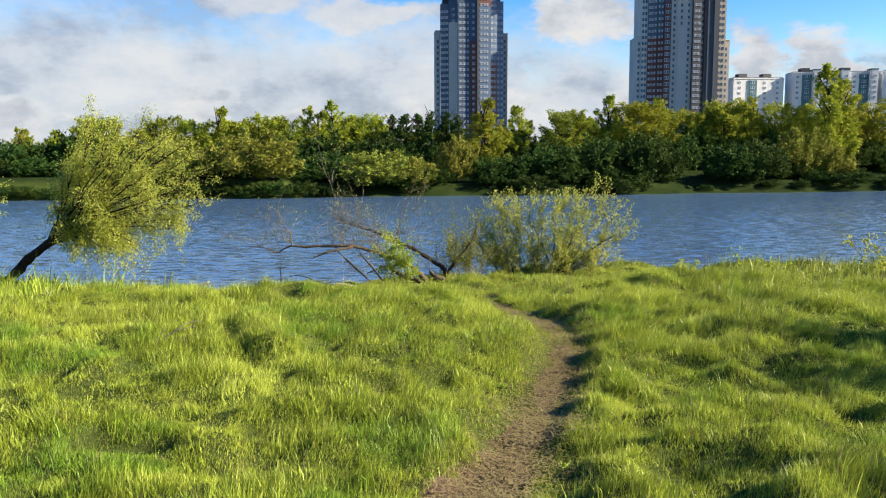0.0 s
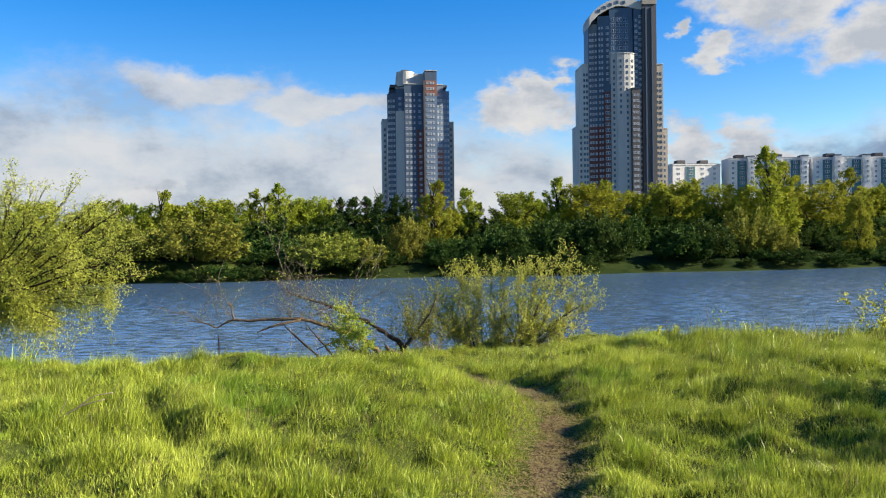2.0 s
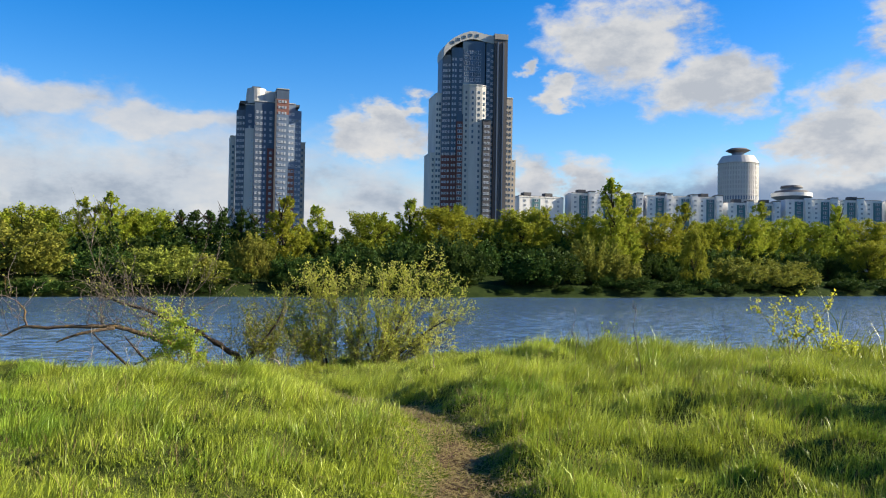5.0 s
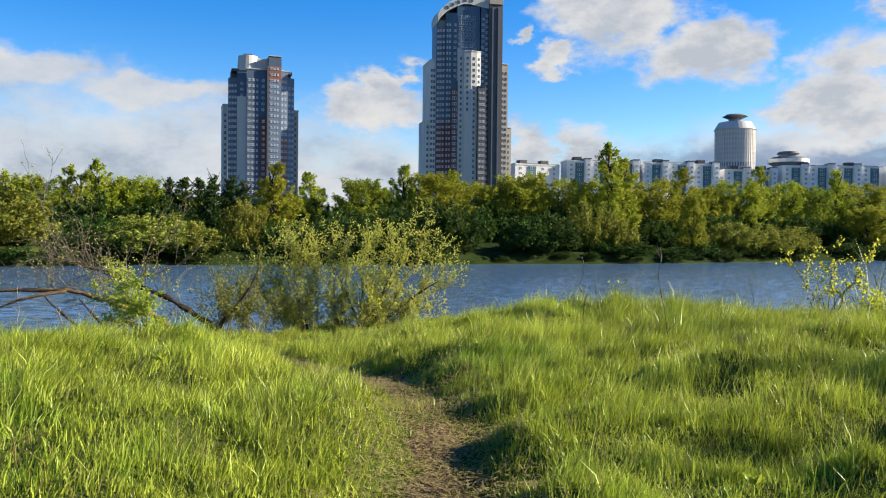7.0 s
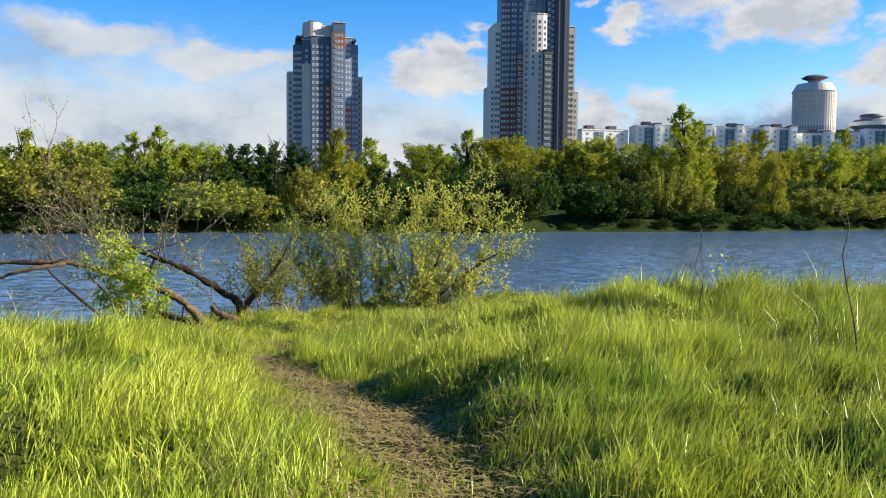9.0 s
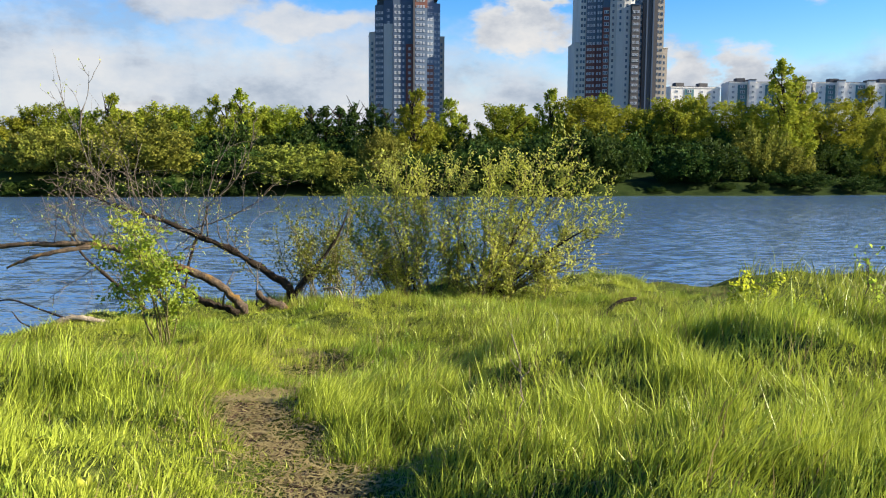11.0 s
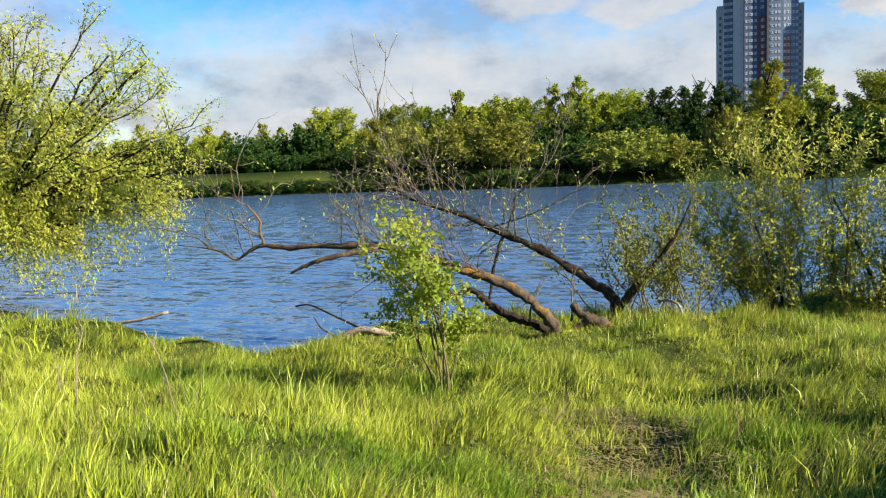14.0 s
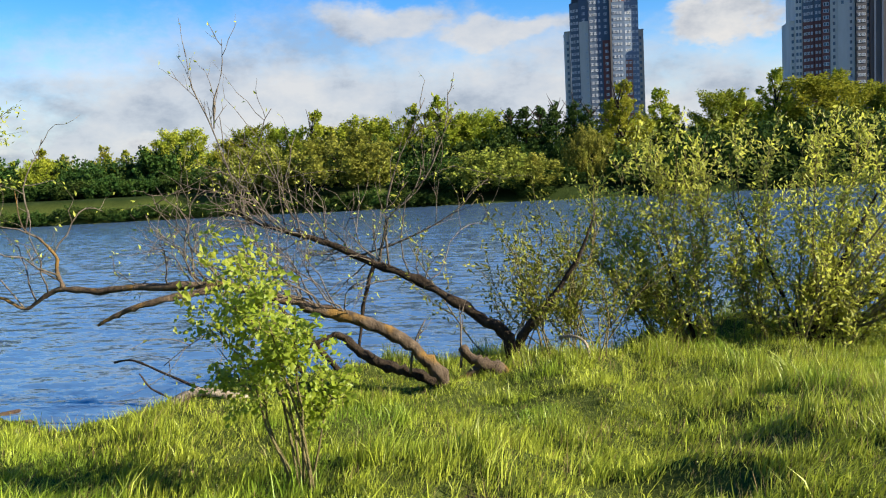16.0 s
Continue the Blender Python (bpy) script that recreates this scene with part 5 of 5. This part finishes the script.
for x, y, h, seed in ((5.5, 17.4, 1.25, 46), (5.55, 20.0, 1.05, 47), (8.4, 23.6, 1.0, 51), (9.9, 22.0, 1.1, 48), (7.0, 23.0, 1.1, 50)):
    small_plant("dry_stalk", "bare dark plant stalk standing in the tall grass", x, y, h, M_DRY, seed, 1, -0.1, 0, M_TWIG, girth=0.008)
for x, y, h, seed in ((-2.9, 23.3, 1.25, 57), (-2.1, 23.7, 0.75, 58), (-4.4, 24.6, 0.9, 59), (2.9, 19.6, 0.7, 60)):
    small_plant("straw_stalk", "pale dry straw stalk standing in the grass", x, y, h, M_DRY, seed, 1, -0.05, 0, M_PALE, girth=0.005)
sticks()

# ---- grass ----


def grass_patch(name, label, seed, count, x0, x1, y0, y1, tall, wide, mat, keep, simple=False):
    """Blades of grass strewn over a stretch of the bank as one mesh; keep gives the chance of a blade at a place."""
    rng = np.random.default_rng(seed)
    # most blades grow in tufts, each tuft with its own height and lean
    tufts = int((x1 - x0) * (y1 - y0) / (0.02 if simple else 0.08))
    cx, cy = rng.uniform(x0, x1, tufts), rng.uniform(y0, y1, tufts)
    own = rng.integers(0, tufts, count)
    spread = np.where(rng.random(count) < 0.3, 0.3, 0.075)
    x, y = cx[own] + rng.normal(size=count) * spread, cy[own] + rng.normal(size=count) * spread
    fh, tuft_x, tuft_y = rng.random(tufts)[own], rng.uniform(-0.5, 0.5, tufts)[own], rng.uniform(-0.5, 0.5, tufts)[own]
    pull = rng.random(count)
    ok = rng.random(count) < keep(x, y)
    x, y, fh, tuft_x, tuft_y, pull = x[ok], y[ok], fh[ok], tuft_x[ok], tuft_y[ok], pull[ok]
    k = len(x)
    z = height(x, y)
    gap = np.abs(trail_gap(x, y))
    # patches of longer grass, and short turf higher on the slope
    clump = sstep(0.30, 0.78, vnoise(x * 2.1, y * 2.1, 22)) * (0.4 + 0.9 * vnoise(x * 4.6, y * 4.6, 24))
    lush = 0.40 + 0.50 * vnoise(x * 0.8, y * 0.8, 21) + 1.05 * clump + 0.25 * vnoise(x * 0.3, y * 0.3, 23)
    lush = lush * (0.66 + 0.34 * sstep(13, 18.5, y) + 0.1 * sstep(15, 18, y) * (1 - sstep(24, 26, y)) * sstep(0.4, 1.6, trail_gap(x, y)))
    by_path = 0.28 + 0.72 * sstep(0.15, 0.9 - 0.4 * sstep(18, 21, y), gap)
    by_path = np.maximum(by_path, 0.65 * sstep(21.3, 23.0, y))
    by_path = np.where(y > 26.0, 0.8 + 0 * y, by_path)
    h = tall * lush * by_path * rng.uniform(0.5, 1.2, k) * (0.34 + 1.25 * fh ** 1.8) * (0.75 + 0.55 * pull)
    yaw = rng.uniform(0, 2 * math.pi, k)
    w = wide * rng.uniform(0.6, 1.3, k)
    side = np.stack([np.cos(yaw), np.sin(yaw), 0 * yaw], -1)
    gust = 0.04 + (0.14 + 0.26 * sstep(14, 19, y)) * vnoise(x * 0.5 + 7, y * 0.5, 31)
    lean = np.stack([gust + 0.85 * tuft_x + rng.normal(size=k) * 0.3, 0.85 * tuft_y + rng.normal(size=k) * 0.3, 0 * x], -1)
    root = np.stack([x, y, z - 0.02], -1)
    up = np.array([0, 0, 1.0])
    mid = root + up * (h * 0.55)[:, None] + lean * (h * 0.28)[:, None]
    tip = root + up * (h * 0.95)[:, None] + lean * (h * 0.95)[:, None]
    if simple:
        v = np.stack([root - side * w[:, None] * 0.5, root + side * w[:, None] * 0.5, root + up * (h * 0.95)[:, None] + lean * (h * 0.7)[:, None]], 1).reshape(-1, 3)
        tagged(new(name, mesh_arrays(name, v, np.arange(k * 3).reshape(-1, 3), mat)), label, "grass", kind="stuff")
        return
    v = np.stack([root - side * w[:, None] * 0.5, root + side * w[:, None] * 0.5, mid - side * w[:, None] * 0.42, mid + side * w[:, None] * 0.42, tip], 1).reshape(-1, 3)
    b = (np.arange(k) * 5)[:, None]
    t = np.concatenate([b + np.array([[0, 1, 3]]), b + np.array([[0, 3, 2]]), b + np.array([[2, 3, 4]])], 1).reshape(-1, 3)
    tagged(new(name, mesh_arrays(name, v, t, mat)), label, "grass", kind="stuff")


def keep_grass(x, y):
    path = np.where(y < 26.5, 1 - path_bare(x, y) * (0.86 - 0.2 * sstep(12, 14, y)), 1.0)
    shore = 1 - sstep(-0.9, 0.1, y - near_shore(x))
    reach = np.hypot(x - 1.5, (y - 17) * 0.9)
    hollow = 1 - 0.85 * np.exp(-((x - 0.1) / 0.45) ** 2 - ((y - 27.3) / 0.4) ** 2)
    fan = 1 - 0.8 * sstep(0.0, 1.5, np.abs(x - 0.5) - 0.56 * (y - 0.8) - 0.8)
    return path * shore * hollow * fan * np.clip(1.5 - reach / 24, 0.25, 1)


def keep_far(x, y):
    return (1 - sstep(-0.9, 0.1, y - near_shore(x)))


grass_patch("grass", "tall fresh green grass leaning in the wind", 51, 430000, -9, 12, 7.5, 24, 0.15, 0.0085, M_GRASS, keep_grass)
grass_patch("turf", "dense short green turf under the taller grass", 61, 1100000, -9, 12, 7.5, 24, 0.125, 0.0095, M_GRASS, keep_grass, True)
grass_patch("grass", "tall fresh green grass by the water", 52, 220000, -13, 9, 24, 38, 0.16, 0.010, M_GRASS, keep_grass)
grass_patch("turf", "dense short green turf by the water", 62, 480000, -13, 9, 24, 38, 0.12, 0.011, M_GRASS, keep_grass, True)
grass_patch("grass", "green grass at the sides of the bank", 53, 60000, -34, -9, 4, 40, 0.42, 0.024, M_GRASS, keep_far)
grass_patch("grass", "green grass at the sides of the bank", 54, 70000, 12, 42, 4, 44, 0.42, 0.024, M_GRASS, keep_far)
grass_patch("grass", "green grass behind the walker", 55, 30000, -14, 14, -14, 7.5, 0.32, 0.022, M_GRASS, keep_grass)
grass_patch("dry_grass", "scattered dry straw among the green grass", 56, 70000, -10, 12, 7.5, 37, 0.17, 0.006, M_DRY, keep_grass)


def shade_trees():
    """Trees east of the path, whose shadows fall across the grass."""
    for k, (x, y, h) in enumerate(((15.5, 7.2, 6.2), (18.5, 9.6, 7.0), (16.5, 13.0, 7.0), (20.5, 16.0, 6.2), (22.5, 18.8, 7.4))):
        rng = np.random.default_rng(80 + k)
        polys, tips = [], []
        grow(rng, (x, y, float(height(x, y)) - 0.3), (0.05, 0, 1), h * 0.62, 0.14, 2, polys, tips, 0.2, 0.2, (8, 10), 0.5, 7, 0.85)
        ob = thing("birch_tree", "young birch standing beside the grassy slope", "tree")
        part("trunk", tubes("trunk", polys, M_BARK, 6), ob)
        part("crown", leaf_cloud("crown", rng, tips, 7, 0.16, 0.10, M_BIRCH, 0.22, 0.2), ob)


shade_trees()


def litter(seed, count):
    """Dry straw and bits of leaf lying flat on the path and its margins."""
    rng = np.random.default_rng(seed)
    y = rng.uniform(8, 27, count)
    x = np.interp(y, TR_Y, TR_X) + rng.normal(size=count) * 0.38
    z = height(x, y) + 0.012 + 0.03 * rng.random(count)
    yaw = rng.uniform(0, 2 * math.pi, count)
    d = np.stack([np.cos(yaw), np.sin(yaw), rng.normal(size=count) * 0.15], -1)
    s = np.stack([-np.sin(yaw), np.cos(yaw), 0 * yaw], -1)
    L, W = rng.uniform(0.03, 0.13, count)[:, None], rng.uniform(0.004, 0.011, count)[:, None]
    p = np.stack([x, y, z], -1)
    v = np.stack([p - s * W, p + s * W, p + d * L], 1).reshape(-1, 3)
    t = np.arange(count * 3).reshape(-1, 3)
    tagged(new("straw_litter", mesh_arrays("straw_litter", v, t, M_DRY)), "dry straw litter strewn over the footpath", "litter", kind="stuff")


litter(91, 26000)


def herbs():
    """Broad-leaved weeds growing in the short turf beside the path."""
    rng = np.random.default_rng(95)
    for k in range(46):
        y = rng.uniform(8.3, 19.5)
        side = -1 if rng.random() < 0.7 else 1
        x = float(np.interp(y, TR_Y, TR_X)) + side * rng.uniform(0.45, 2.4)
        z = float(height(x, y))
        n = int(rng.integers(7, 15))
        a = rng.uniform(0, 6.283, n)
        P = np.tile(np.array([x, y, z + 0.02]), (n, 1))
        D = np.stack([np.cos(a), np.sin(a), rng.uniform(0.4, 1.6, n)], -1)
        L = rng.uniform(0.05, 0.11, n)
        me = leaves("weed", P, D, L, L * 0.4, M_GRASS, rng)
        bm = bmesh.new()
        bm.from_mesh(me)
        bmesh.ops.remove_doubles(bm, verts=bm.verts[:], dist=0.0005)
        bm.to_mesh(me)
        bm.free()
        ob = new("weed", me)
        tagged(ob, "low broad-leaved green weed in the turf beside the path", "plant", "weeds beside the path")


herbs()
